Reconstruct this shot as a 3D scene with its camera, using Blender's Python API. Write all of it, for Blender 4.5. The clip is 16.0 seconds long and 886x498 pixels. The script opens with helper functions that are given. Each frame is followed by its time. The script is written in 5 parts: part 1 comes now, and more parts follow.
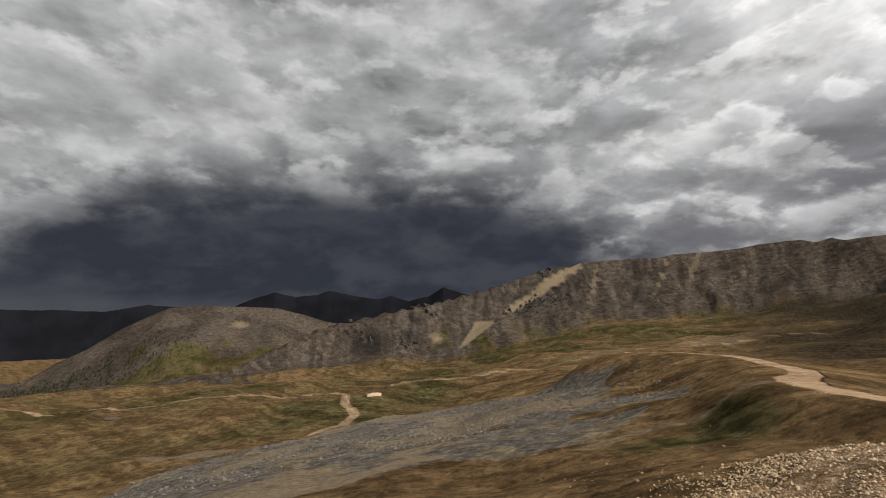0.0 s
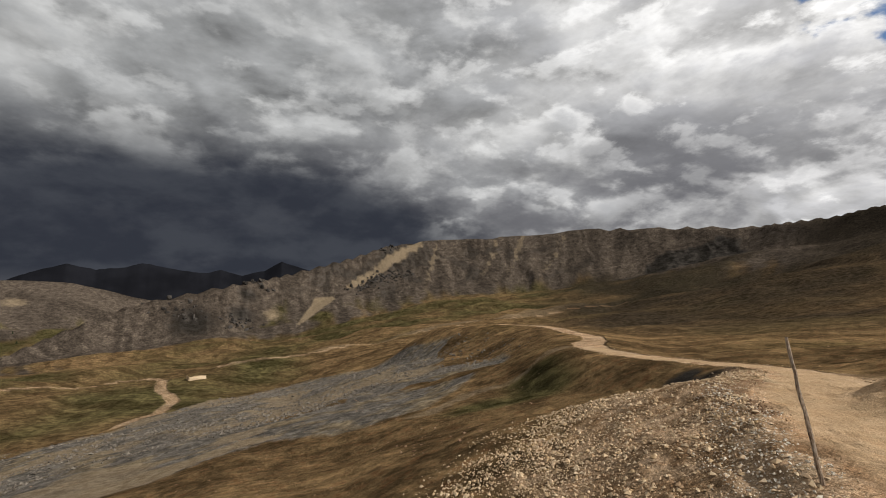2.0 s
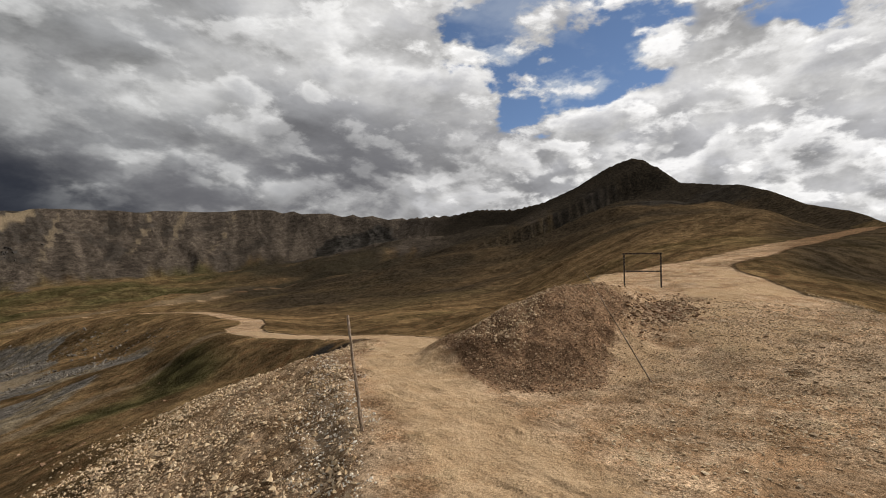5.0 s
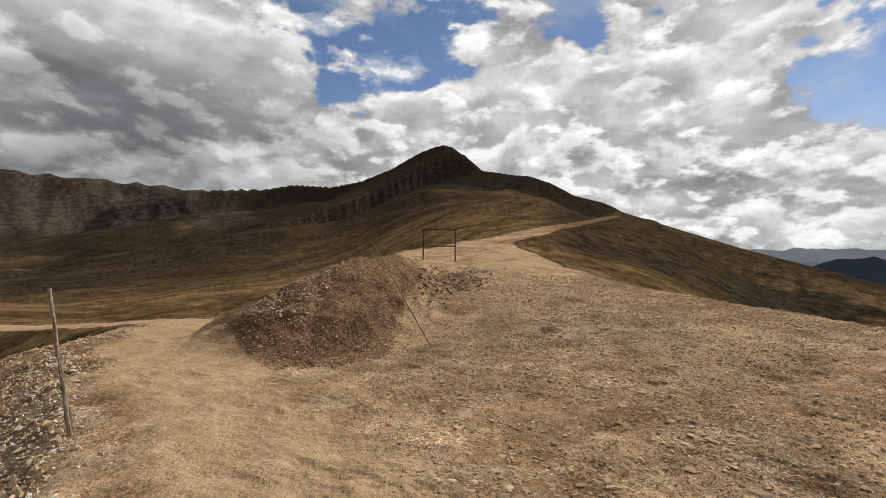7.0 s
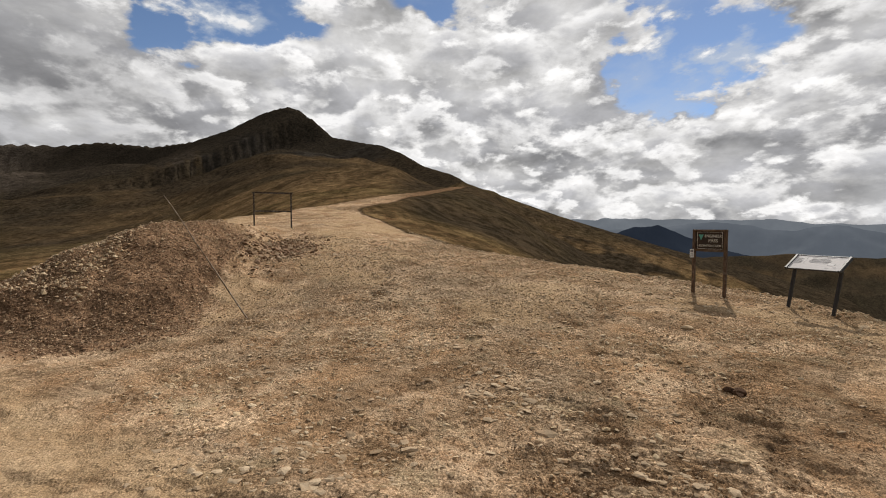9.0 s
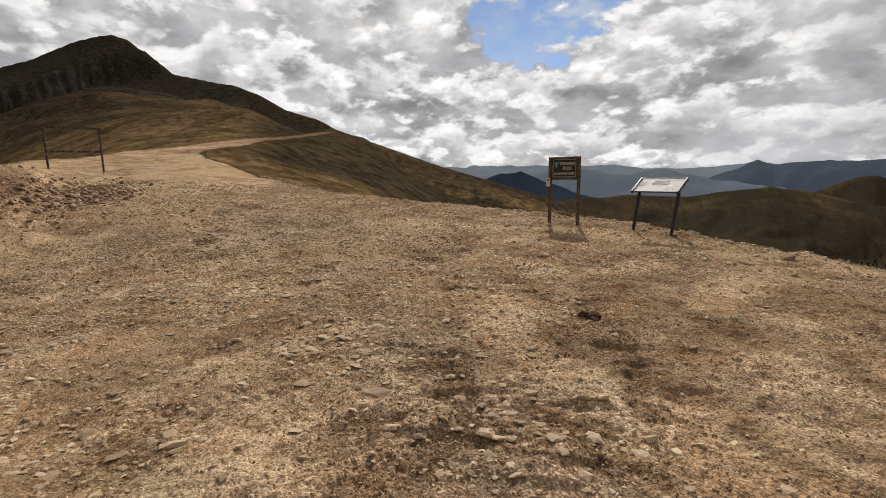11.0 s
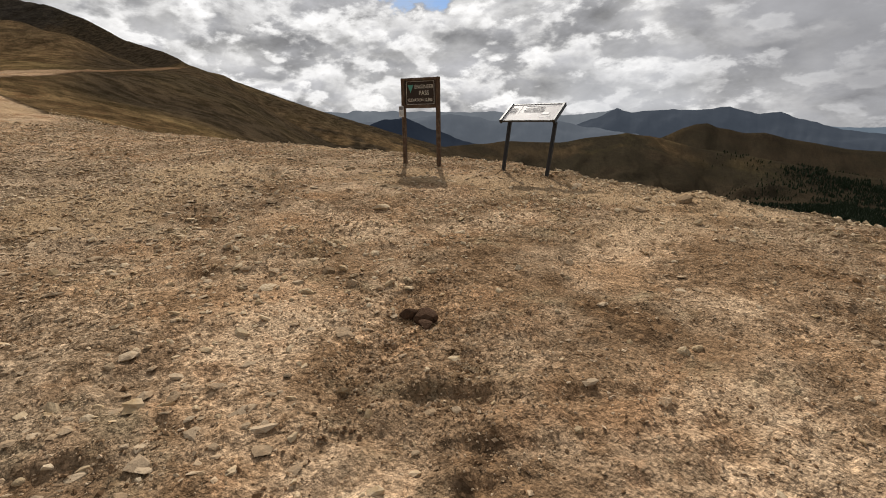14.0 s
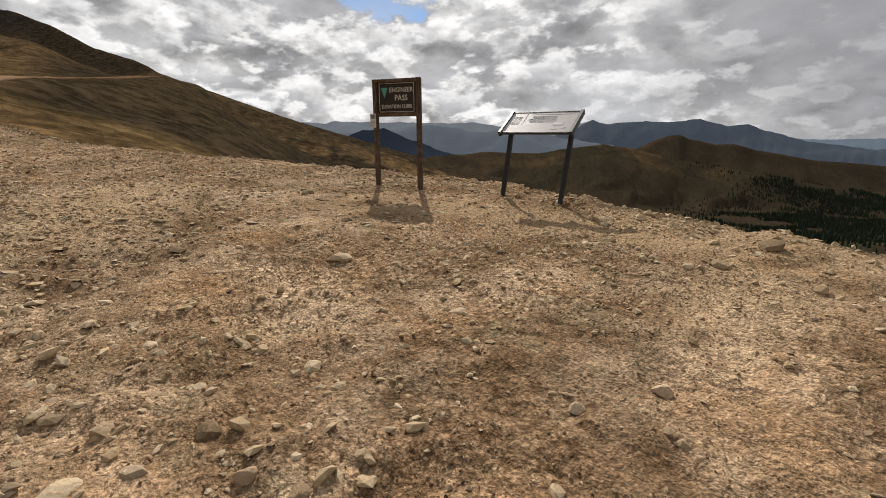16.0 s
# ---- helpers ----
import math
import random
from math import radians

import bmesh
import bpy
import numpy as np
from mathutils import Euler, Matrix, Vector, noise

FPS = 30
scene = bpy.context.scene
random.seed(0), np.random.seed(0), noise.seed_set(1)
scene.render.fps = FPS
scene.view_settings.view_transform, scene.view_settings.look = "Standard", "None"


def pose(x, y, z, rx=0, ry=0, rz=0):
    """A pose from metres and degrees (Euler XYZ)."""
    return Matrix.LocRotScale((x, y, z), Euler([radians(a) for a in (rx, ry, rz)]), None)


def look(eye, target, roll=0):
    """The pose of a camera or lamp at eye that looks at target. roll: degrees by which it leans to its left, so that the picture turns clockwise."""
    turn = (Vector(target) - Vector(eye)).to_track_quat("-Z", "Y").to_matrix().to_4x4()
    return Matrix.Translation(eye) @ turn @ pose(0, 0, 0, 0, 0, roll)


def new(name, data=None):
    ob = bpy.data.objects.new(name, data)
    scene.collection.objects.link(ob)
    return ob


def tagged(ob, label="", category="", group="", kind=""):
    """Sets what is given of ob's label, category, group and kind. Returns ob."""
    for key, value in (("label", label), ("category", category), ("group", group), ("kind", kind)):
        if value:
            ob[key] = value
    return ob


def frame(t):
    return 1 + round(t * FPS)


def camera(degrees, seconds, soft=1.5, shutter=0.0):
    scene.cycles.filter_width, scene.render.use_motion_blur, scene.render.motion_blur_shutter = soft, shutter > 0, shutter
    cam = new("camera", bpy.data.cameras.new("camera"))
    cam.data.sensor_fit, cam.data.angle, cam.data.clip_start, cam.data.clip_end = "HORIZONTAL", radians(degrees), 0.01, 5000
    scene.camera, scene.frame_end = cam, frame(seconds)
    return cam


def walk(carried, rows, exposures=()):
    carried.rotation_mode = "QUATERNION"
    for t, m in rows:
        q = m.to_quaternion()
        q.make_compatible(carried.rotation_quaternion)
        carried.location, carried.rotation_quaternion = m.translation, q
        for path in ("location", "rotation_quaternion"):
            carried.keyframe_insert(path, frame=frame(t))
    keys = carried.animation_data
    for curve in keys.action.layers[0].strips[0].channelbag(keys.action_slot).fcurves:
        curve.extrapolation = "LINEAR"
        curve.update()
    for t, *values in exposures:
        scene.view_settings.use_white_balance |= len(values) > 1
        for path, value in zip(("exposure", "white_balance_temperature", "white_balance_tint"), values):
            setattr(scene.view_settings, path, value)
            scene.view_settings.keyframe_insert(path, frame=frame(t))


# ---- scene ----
cam = camera(87.47, 16.0, soft=1.0)
PATH = [
    (0.0, (-4.000, 3.950, 1.620), (-4.077, 13.857, 2.982), 0.69),
    (0.5, (-4.030, 3.870, 1.630), (-3.454, 13.787, 2.780), 0.59),
    (1.0, (-4.050, 3.800, 1.650), (-2.766, 13.663, 2.687), 0.58),
    (1.5, (-4.040, 3.720, 1.680), (-1.845, 13.427, 2.654), 0.65),
    (2.0, (-3.968, 3.629, 1.719), (-0.747, 13.054, 2.611), 0.77),
    (2.5, (-3.677, 3.520, 1.743), (0.584, 12.531, 2.554), 0.55),
    (3.0, (-3.449, 3.332, 1.742), (1.823, 11.794, 2.514), 0.53),
    (3.5, (-3.198, 3.103, 1.789), (3.045, 10.884, 2.481), 0.37),
    (4.0, (-2.953, 2.826, 1.819), (4.119, 9.869, 2.439), 0.40),
    (4.5, (-2.810, 2.516, 1.872), (5.007, 8.723, 2.484), 0.34),
    (7.0, (-1.412, 1.602, 1.517), (8.443, 3.294, 1.659), 0.34),
    (7.5, (-1.129, 1.337, 1.431), (8.832, 2.217, 1.458), 0.33),
    (8.0, (-0.949, 1.128, 1.393), (9.051, 1.208, 1.294), 0.37),
    (8.5, (-0.749, 0.950, 1.322), (9.222, 0.249, 1.041), 0.29),
    (11.0, (0.935, -0.350, 0.633), (9.976, -4.312, -0.965), -0.94),
    (11.5, (1.311, -0.778, 0.558), (10.060, -5.224, -1.365), -0.94),
    (12.0, (1.700, -1.158, 0.360), (10.159, -6.017, -1.837), -0.94),
    (12.5, (2.055, -1.548, 0.241), (10.260, -6.719, -2.196), -1.05),
    (13.0, (2.365, -1.986, 0.192), (10.337, -7.442, -2.393), -0.92),
    (13.5, (2.681, -2.491, 0.160), (10.454, -8.190, -2.505), -0.78),
    (14.0, (3.079, -2.879, 0.148), (10.704, -8.753, -2.566), -0.58),
    (14.5, (3.501, -3.249, 0.123), (10.984, -9.291, -2.615), -0.29),
    (15.0, (3.991, -3.591, 0.117), (11.424, -9.718, -2.571), -0.30),
    (15.5, (4.479, -3.909, 0.144), (11.866, -10.116, -2.485), -0.28),
    (16.0, (4.999, -4.290, 0.153), (12.396, -10.536, -2.353), -0.35),
]
walk(cam, [(t, look(eye, target, roll)) for t, eye, target, roll in PATH], [(0.0, 0.08), (3.0, 0.06), (4.5, -0.06), (16.0, -0.04)])

# ---------- light ----------
SUN_BEARING, SUN_HEIGHT = 125.0, 37.5


def nodes_of(tree):
    tree.nodes.clear()

    def add(kind, **given):
        n = tree.nodes.new(kind)
        for key, value in given.items():
            if key.startswith("in_"):
                slot = key[3:]
                slot = int(slot) if slot.isdigit() else slot.replace("_", " ")
                if isinstance(value, bpy.types.NodeSocket):
                    tree.links.new(value, n.inputs[slot])
                else:
                    n.inputs[slot].default_value = value
            elif key == "operation":
                n.operation = value
            elif key == "data_type":
                n.data_type = value
            elif key == "blend":
                n.blend_type = value
            elif key == "attribute":
                n.attribute_name = value
            elif key == "noise_type":
                n.noise_type = value
            elif key == "feature":
                n.feature = value
            elif key == "sky_type":
                n.sky_type = value
        return n
    return add


def kit(tree):
    add = nodes_of(tree)

    def num(op, a, b=0.0, c=None):
        n = add("ShaderNodeMath", operation=op, in_0=a, in_1=b)
        if c is not None:
            if isinstance(c, bpy.types.NodeSocket):
                tree.links.new(c, n.inputs[2])
            else:
                n.inputs[2].default_value = c
        return n.outputs[0]

    def step(v, a, b, lo=0.0, hi=1.0):
        n = add("ShaderNodeMapRange", in_0=v, in_1=a, in_2=b, in_3=lo, in_4=hi)
        n.interpolation_type = "SMOOTHSTEP"
        return n.outputs[0]

    def mix(f, a, b, blend="MIX"):
        n = add("ShaderNodeMix", data_type="RGBA", blend=blend)
        for slot, v in ((0, f), (6, a), (7, b)):
            if isinstance(v, bpy.types.NodeSocket):
                tree.links.new(v, n.inputs[slot])
            else:
                n.inputs[slot].default_value = (*v, 1) if isinstance(v, tuple) and len(v) == 3 else v
        return n.outputs[2]

    def noise_(vec, scale, detail=4, rough=0.55, warp=0.0):
        n = add("ShaderNodeTexNoise", in_Scale=scale, in_Detail=detail, in_Roughness=rough, in_Distortion=warp)
        if vec is not None:
            tree.links.new(vec, n.inputs["Vector"])
        return n.outputs[0]
    return add, num, step, mix, noise_


def bearing(az, el=0.0):
    a, e = radians(az), radians(el)
    return (math.sin(a) * math.cos(e), math.cos(a) * math.cos(e), math.sin(e))


def make_sky():
    world = bpy.data.worlds.new("sky")
    scene.world = world
    world.use_nodes = True
    tree = world.node_tree
    add, num, step, mix, noise_ = kit(tree)
    way = add("ShaderNodeTexCoord").outputs["Generated"]
    xyz = add("ShaderNodeSeparateXYZ", in_0=way)
    up = xyz.outputs[2]

    def toward(az, el=0.0):
        n = add("ShaderNodeVectorMath", operation="DOT_PRODUCT", in_0=way, in_1=bearing(az, el))
        return n.outputs["Value"]

    # clouds on a level sheet, seen in perspective; a second look a little nearer the sun gives their lit sides
    sx, sy, sz = bearing(SUN_BEARING, 35)

    def sheet_of(v):
        p = add("ShaderNodeSeparateXYZ", in_0=v)
        over = num("ADD", num("MAXIMUM", p.outputs[2], -0.05), 0.55)
        return add("ShaderNodeCombineXYZ", in_0=num("DIVIDE", p.outputs[0], over), in_1=num("DIVIDE", p.outputs[1], over), in_2=num("MULTIPLY", p.outputs[2], 1.6)).outputs[0]
    sheet = sheet_of(way)
    nearer = sheet_of(add("ShaderNodeVectorMath", operation="ADD", in_0=way, in_1=(sx * 0.018, sy * 0.018, 0.030)).outputs[0])
    sunward = step(toward(112, 25), -0.1, 0.78)
    broad_ = noise_(sheet, 1.6, 3, 0.5)

    def heap(scale, low, soft, white, grey, shift):
        """One layer of cumulus: how far it covers, and its colour."""
        here = add("ShaderNodeVectorMath", operation="ADD", in_0=sheet, in_1=shift).outputs[0]
        there = add("ShaderNodeVectorMath", operation="ADD", in_0=nearer, in_1=shift).outputs[0]
        a, b = noise_(here, scale, 12, 0.56, 0.12), noise_(there, scale, 12, 0.56, 0.12)
        thick = step(a, low, low + 0.20)
        lit = num("MINIMUM", num("MAXIMUM", num("ADD", 0.98, num("MULTIPLY", num("SUBTRACT", a, b), 4.2)), 0.55), 1.5)
        shade = mix(num("MULTIPLY", thick, 0.9), white, grey)
        shade = mix(1.0, shade, add("ShaderNodeCombineColor", in_0=lit, in_1=lit, in_2=lit).outputs[0], "MULTIPLY")
        return step(a, low, low + soft), shade, a
    white = mix(sunward, (0.66, 0.66, 0.65), (0.98, 0.965, 0.945))
    grey = mix(sunward, (0.28, 0.285, 0.288), (0.33, 0.33, 0.345))
    m0, c0, n0 = heap(2.6, 0.34, 0.10, mix(0.35, white, grey), grey, (0.0, 0.0, 0.0))
    m1, c1, n1 = heap(4.2, 0.46, 0.11, white, grey, (3.1, 1.7, 0.4))
    m2, c2, n2 = heap(8.5, 0.50, 0.13, mix(1.0, white, (1.10, 1.10, 1.10), "MULTIPLY"), mix(0.5, white, grey), (7.3, 4.9, 2.2))
    bright = mix(num("MULTIPLY", m1, num("ADD", 0.55, num("MULTIPLY", sunward, 0.35))), c0, c1)
    bright = mix(num("MULTIPLY", m2, num("ADD", 0.25, num("MULTIPLY", sunward, 0.42))), bright, c2)
    bright = mix(num("MULTIPLY", step(toward(178, 18), 0.85, 0.98), 0.75), bright, mix(m1, (0.36, 0.36, 0.38), (0.20, 0.20, 0.22)))
    # grey undersides low over the ridge
    under = num("MULTIPLY", step(up, 0.50, 0.16), step(num("ADD", num("MULTIPLY", n1, 0.5), num("MULTIPLY", broad_, 0.5)), 0.64, 0.42))
    under = num("MULTIPLY", under, num("MULTIPLY", step(toward(28), 0.60, 0.92), 0.95))
    bright = mix(under, bright, mix(m2, (0.135, 0.135, 0.148), (0.22, 0.22, 0.23)))
    # the rain cloud in the north
    edge = num("ADD", up, num("MULTIPLY", num("SUBTRACT", broad_, 0.5), 0.20))
    edge = num("ADD", edge, num("MULTIPLY", num("SUBTRACT", n1, 0.5), 0.16))
    lower = num("MULTIPLY", num("SUBTRACT", 1.0, toward(-12, 8)), 1.1)
    rain = num("MULTIPLY", step(toward(-12), 0.60, 0.80), step(num("ADD", edge, lower), 0.40, 0.225))
    dark = mix(step(n1, 0.40, 0.62), (0.030, 0.034, 0.046), (0.050, 0.055, 0.068))
    dark = mix(num("MULTIPLY", step(n2, 0.52, 0.70), 0.14), dark, (0.085, 0.088, 0.10))
    dark = mix(step(up, 0.035, 0.0, 0.0, 0.5), dark, (0.085, 0.088, 0.10))
    cloud = mix(rain, bright, dark)
    # light falling through a shower in the south
    shaft = num("MULTIPLY", step(toward(148, 4), 0.9865, 0.9988), step(up, 0.17, 0.02))
    cloud = mix(num("MULTIPLY", shaft, 0.6), cloud, (0.62, 0.63, 0.655))
    # gaps of blue
    sky = add("ShaderNodeTexSky", sky_type="NISHITA")
    sky.sun_disc, sky.sun_elevation, sky.sun_rotation, sky.altitude = False, radians(SUN_HEIGHT), radians(SUN_BEARING), 3900
    blue = mix(1.0, sky.outputs[0], (0.11, 0.11, 0.11), "MULTIPLY")
    gap = num("MAXIMUM", step(toward(72, 29), 0.966, 0.995), num("MULTIPLY", step(toward(100, 31), 0.984, 0.998), 0.85))
    gap = num("MAXIMUM", gap, num("MULTIPLY", step(toward(126, 19), 0.984, 0.998), 0.9))
    cover = num("SUBTRACT", num("ADD", num("MULTIPLY", n1, 0.55), num("MULTIPLY", n2, 0.45)), num("MULTIPLY", gap, 0.11))
    clear = step(cover, 0.395, 0.455)
    shown = mix(step(gap, 0.02, 0.25), (1.0, 1.0, 1.0), add("ShaderNodeCombineColor", in_0=clear, in_1=clear, in_2=clear).outputs[0])
    shown = add("ShaderNodeSeparateColor", in_0=shown).outputs[0]
    veil = num("MAXIMUM", step(n0, 0.46, 0.62, 0.0, 0.4), step(n2, 0.46, 0.60, 0.0, 0.7))
    colour = mix(shown, mix(veil, blue, (0.55, 0.60, 0.67)), cloud)
    # dim below the horizon
    colour = mix(step(up, -0.02, -0.1), colour, (0.10, 0.085, 0.07))
    add("ShaderNodeOutputWorld", in_0=add("ShaderNodeBackground", in_0=colour, in_1=1.0).outputs[0])


make_sky()
lamp = bpy.data.lights.new("sun", "SUN")
lamp.energy, lamp.angle, lamp.color = 4.5, radians(0.6), (1.0, 0.94, 0.85)
sun = new("sun", lamp)
sun.matrix_world = look(Vector(bearing(SUN_BEARING, SUN_HEIGHT)) * 100, (0, 0, 0))

# ---------- materials ----------


def material(name):
    m = bpy.data.materials.new(name)
    m.use_nodes = True
    return m, kit(m.node_tree)


def surface(m, tools, colour, rough, height_=None, strength=0.3, distance=0.02, metal=0.0, spec=0.3):
    add = tools[0]
    b = add("ShaderNodeBsdfPrincipled", in_Metallic=metal)
    b.inputs["Specular IOR Level"].default_value = spec
    links = m.node_tree.links
    for slot, v in (("Base Color", colour), ("Roughness", rough)):
        if isinstance(v, bpy.types.NodeSocket):
            links.new(v, b.inputs[slot])
        else:
            b.inputs[slot].default_value = (*v, 1) if isinstance(v, tuple) else v
    if height_ is not None:
        bump = add("ShaderNodeBump", in_Strength=strength, in_Distance=distance, in_Height=height_)
        links.new(bump.outputs[0], b.inputs["Normal"])
    add("ShaderNodeOutputMaterial", in_0=b.outputs[0])
    return m


def ground_material():
    m, tools = material("mountain_ground")
    add, num, step, mix, noise_ = tools
    at = add("ShaderNodeTexCoord").outputs["Object"]
    cover = add("ShaderNodeAttribute", attribute="cover")
    stone = add("ShaderNodeAttribute", attribute="stone")
    c = add("ShaderNodeSeparateColor", in_0=cover.outputs["Color"])
    s = add("ShaderNodeSeparateColor", in_0=stone.outputs["Color"])
    streak, shade_damp = cover.outputs["Alpha"], stone.outputs["Alpha"]
    huge, large, middle, small, grain = (noise_(at, k, d, r) for k, d, r in ((0.014, 10, 0.62), (0.09, 9, 0.65), (0.9, 7, 0.65), (7, 5, 0.65), (45, 3, 0.7)))
    cells, fine = (add("ShaderNodeTexVoronoi", in_Vector=at, in_Scale=k) for k in (16, 48))

    # a grain drawn out along the hillside
    bands = add("ShaderNodeCombineXYZ", in_0=add("ShaderNodeVectorMath", operation="DOT_PRODUCT", in_0=at, in_1=(0.8 / 24, -0.6 / 24, 0)).outputs["Value"],
                in_1=add("ShaderNodeVectorMath", operation="DOT_PRODUCT", in_0=at, in_1=(0.6 / 3.2, 0.8 / 3.2, 0)).outputs["Value"]).outputs[0]
    drawn = noise_(bands, 1.0, 9, 0.68, 0.4)
    tufts = noise_(at, 0.35, 10, 0.74)

    def tone(f, a, lo, hi):
        """A colour between lo and hi times itself."""
        return mix(f, mix(1.0, a, (lo, lo, lo), "MULTIPLY"), mix(1.0, a, (hi, hi, hi), "MULTIPLY"))
    # dry tundra
    tundra = mix(step(large, 0.38, 0.62), (0.108, 0.072, 0.036), (0.205, 0.135, 0.066))
    tundra = mix(num("MULTIPLY", step(middle, 0.48, 0.66), 0.8), tundra, (0.105, 0.055, 0.026))
    tundra = mix(num("MULTIPLY", step(huge, 0.48, 0.66), 0.6), tundra, (0.125, 0.092, 0.040))
    tundra = tone(step(streak, 0.30, 0.62), tundra, 0.74, 1.10)
    tundra = tone(step(middle, 0.36, 0.62), tundra, 0.66, 1.28)
    tundra = tone(step(drawn, 0.38, 0.62), tundra, 0.84, 1.12)
    tundra = tone(step(tufts, 0.42, 0.58), tundra, 0.70, 1.22)
    green = mix(step(large, 0.36, 0.64), (0.044, 0.039, 0.017), (0.084, 0.070, 0.030))
    green = tone(step(streak, 0.35, 0.65), green, 0.7, 1.2)
    green = tone(step(tufts, 0.42, 0.58), green, 0.65, 1.35)

    def zone(v, soft=0.25, rough=0.9):
        w = num("ADD", v, num("MULTIPLY", num("SUBTRACT", num("ADD", num("MULTIPLY", large, 0.5), num("MULTIPLY", middle, 0.5)), 0.5), rough))
        return step(w, 0.5 - soft, 0.5 + soft)
    colour = mix(zone(c.outputs[0]), tundra, green)
    gravel = mix(step(small, 0.3, 0.7), (0.088, 0.077, 0.065), (0.175, 0.156, 0.133))
    gravel = mix(num("MULTIPLY", step(large, 0.50, 0.60), 0.7), gravel, (0.205, 0.155, 0.09))
    gravel = mix(num("MULTIPLY", step(huge, 0.52, 0.62), 0.5), gravel, (0.070, 0.056, 0.043))
    gravel = tone(step(middle, 0.35, 0.65), gravel, 0.65, 1.2)
    gravel = tone(step(tufts, 0.42, 0.58), gravel, 0.7, 1.3)
    colour = mix(zone(c.outputs[1], 0.10, 0.8), colour, gravel)
    scree = mix(step(large, 0.35, 0.65), (0.048, 0.038, 0.030), (0.100, 0.080, 0.062))
    scree = tone(step(tufts, 0.42, 0.58), scree, 0.65, 1.3)
    scree = tone(step(streak, 0.3, 0.7), scree, 0.78, 1.22)
    scree = tone(step(middle, 0.36, 0.64), scree, 0.75, 1.2)
    scree = mix(num("MULTIPLY", step(small, 0.5, 0.7), 0.4), scree, (0.052, 0.043, 0.036))
    colour = mix(zone(s.outputs[1]), colour, scree)
    rock = mix(step(large, 0.35, 0.65), (0.018, 0.016, 0.014), (0.050, 0.044, 0.038))
    rock = tone(step(streak, 0.3, 0.7), rock, 0.65, 1.3)
    colour = mix(zone(s.outputs[0], 0.15), colour, rock)
    pale = mix(step(middle, 0.3, 0.7), (0.165, 0.120, 0.072), (0.245, 0.195, 0.135))
    colour = mix(zone(s.outputs[2]), colour, pale)
    # dark brown that puts cloud shade into the colour of the far slopes
    slope_shade = mix(step(tufts, 0.42, 0.58), (0.019, 0.0155, 0.011), (0.046, 0.036, 0.025))
    slope_shade = tone(step(drawn, 0.38, 0.62), slope_shade, 0.9, 1.1)
    colour = mix(num("MULTIPLY", zone(shade_damp, 0.36, 0.7), 0.9), colour, slope_shade)
    # trodden dirt of the pass and the road
    dirt = mix(step(middle, 0.38, 0.62), (0.34, 0.217, 0.125), (0.54, 0.386, 0.25))
    dirt = mix(num("MULTIPLY", step(noise_(at, 1.7, 6, 0.7), 0.52, 0.62), 0.45), dirt, (0.33, 0.185, 0.098))
    dirt = mix(num("MULTIPLY", step(noise_(at, 0.7, 8, 0.7, 0.5), 0.55, 0.66), 0.5), dirt, (0.30, 0.25, 0.155))
    dirt = mix(num("MULTIPLY", step(small, 0.52, 0.66), 0.7), dirt, (0.175, 0.104, 0.055))
    dirt = mix(num("MULTIPLY", step(large, 0.50, 0.64), 0.4), dirt, (0.47, 0.37, 0.26))
    patch = noise_(at, 0.55, 5, 0.6)
    rough_ = step(patch, 0.40, 0.60)
    pebbly = tone(add("ShaderNodeSeparateColor", in_0=cells.outputs["Color"]).outputs[0], dirt, 0.70, 1.25)
    pebbly = mix(num("MULTIPLY", step(cells.outputs["Distance"], 0.45, 0.75), 0.6), pebbly, (0.105, 0.060, 0.030))
    dirt = mix(rough_, dirt, pebbly)
    dirt = tone(add("ShaderNodeSeparateColor", in_0=fine.outputs["Color"]).outputs[0], dirt, 0.70, 1.24)
    dirt = tone(step(noise_(at, 0.22, 5, 0.6), 0.40, 0.62), dirt, 1.08, 0.90)
    dirt = tone(step(streak, 0.35, 0.65), dirt, 0.78, 1.08)
    dust = mix(step(small, 0.35, 0.7), (0.40, 0.275, 0.158), (0.52, 0.375, 0.228))
    dirt = mix(num("MULTIPLY", zone(s.outputs[2], 0.3, 0.7), 0.6), dirt, dust)
    # damp clods in the wheel ruts
    damp = mix(add("ShaderNodeSeparateColor", in_0=cells.outputs["Color"]).outputs[1], (0.042, 0.023, 0.012), (0.215, 0.128, 0.068))
    dirt = mix(num("MULTIPLY", zone(shade_damp, 0.22, 1.3), 0.85), dirt, damp)
    on_dirt = zone(c.outputs[2])
    colour = mix(on_dirt, colour, dirt)
    # red-brown soil of the cut bank
    bank = mix(step(small, 0.35, 0.65), (0.10, 0.060, 0.036), (0.27, 0.168, 0.10))
    bank = tone(step(streak, 0.3, 0.7), bank, 0.7, 1.3)
    colour = mix(num("MULTIPLY", on_dirt, zone(s.outputs[0], 0.2, 0.7)), colour, bank)
    colour = tone(step(grain, 0.38, 0.62), colour, 0.62, 1.18)
    relief = num("ADD", num("ADD", num("ADD", num("MULTIPLY", small, 0.9), num("MULTIPLY", noise_(at, 22, 3, 0.6), 0.35)), num("MULTIPLY", grain, 0.12)), num("ADD", num("MULTIPLY", middle, 1.5), num("MULTIPLY", large, num("SUBTRACT", 26.0, num("MULTIPLY", on_dirt, 21.0)))))
    relief = num("SUBTRACT", relief, num("ADD", num("MULTIPLY", num("MULTIPLY", cells.outputs["Distance"], rough_), 0.20), num("MULTIPLY", fine.outputs["Distance"], 0.06)))
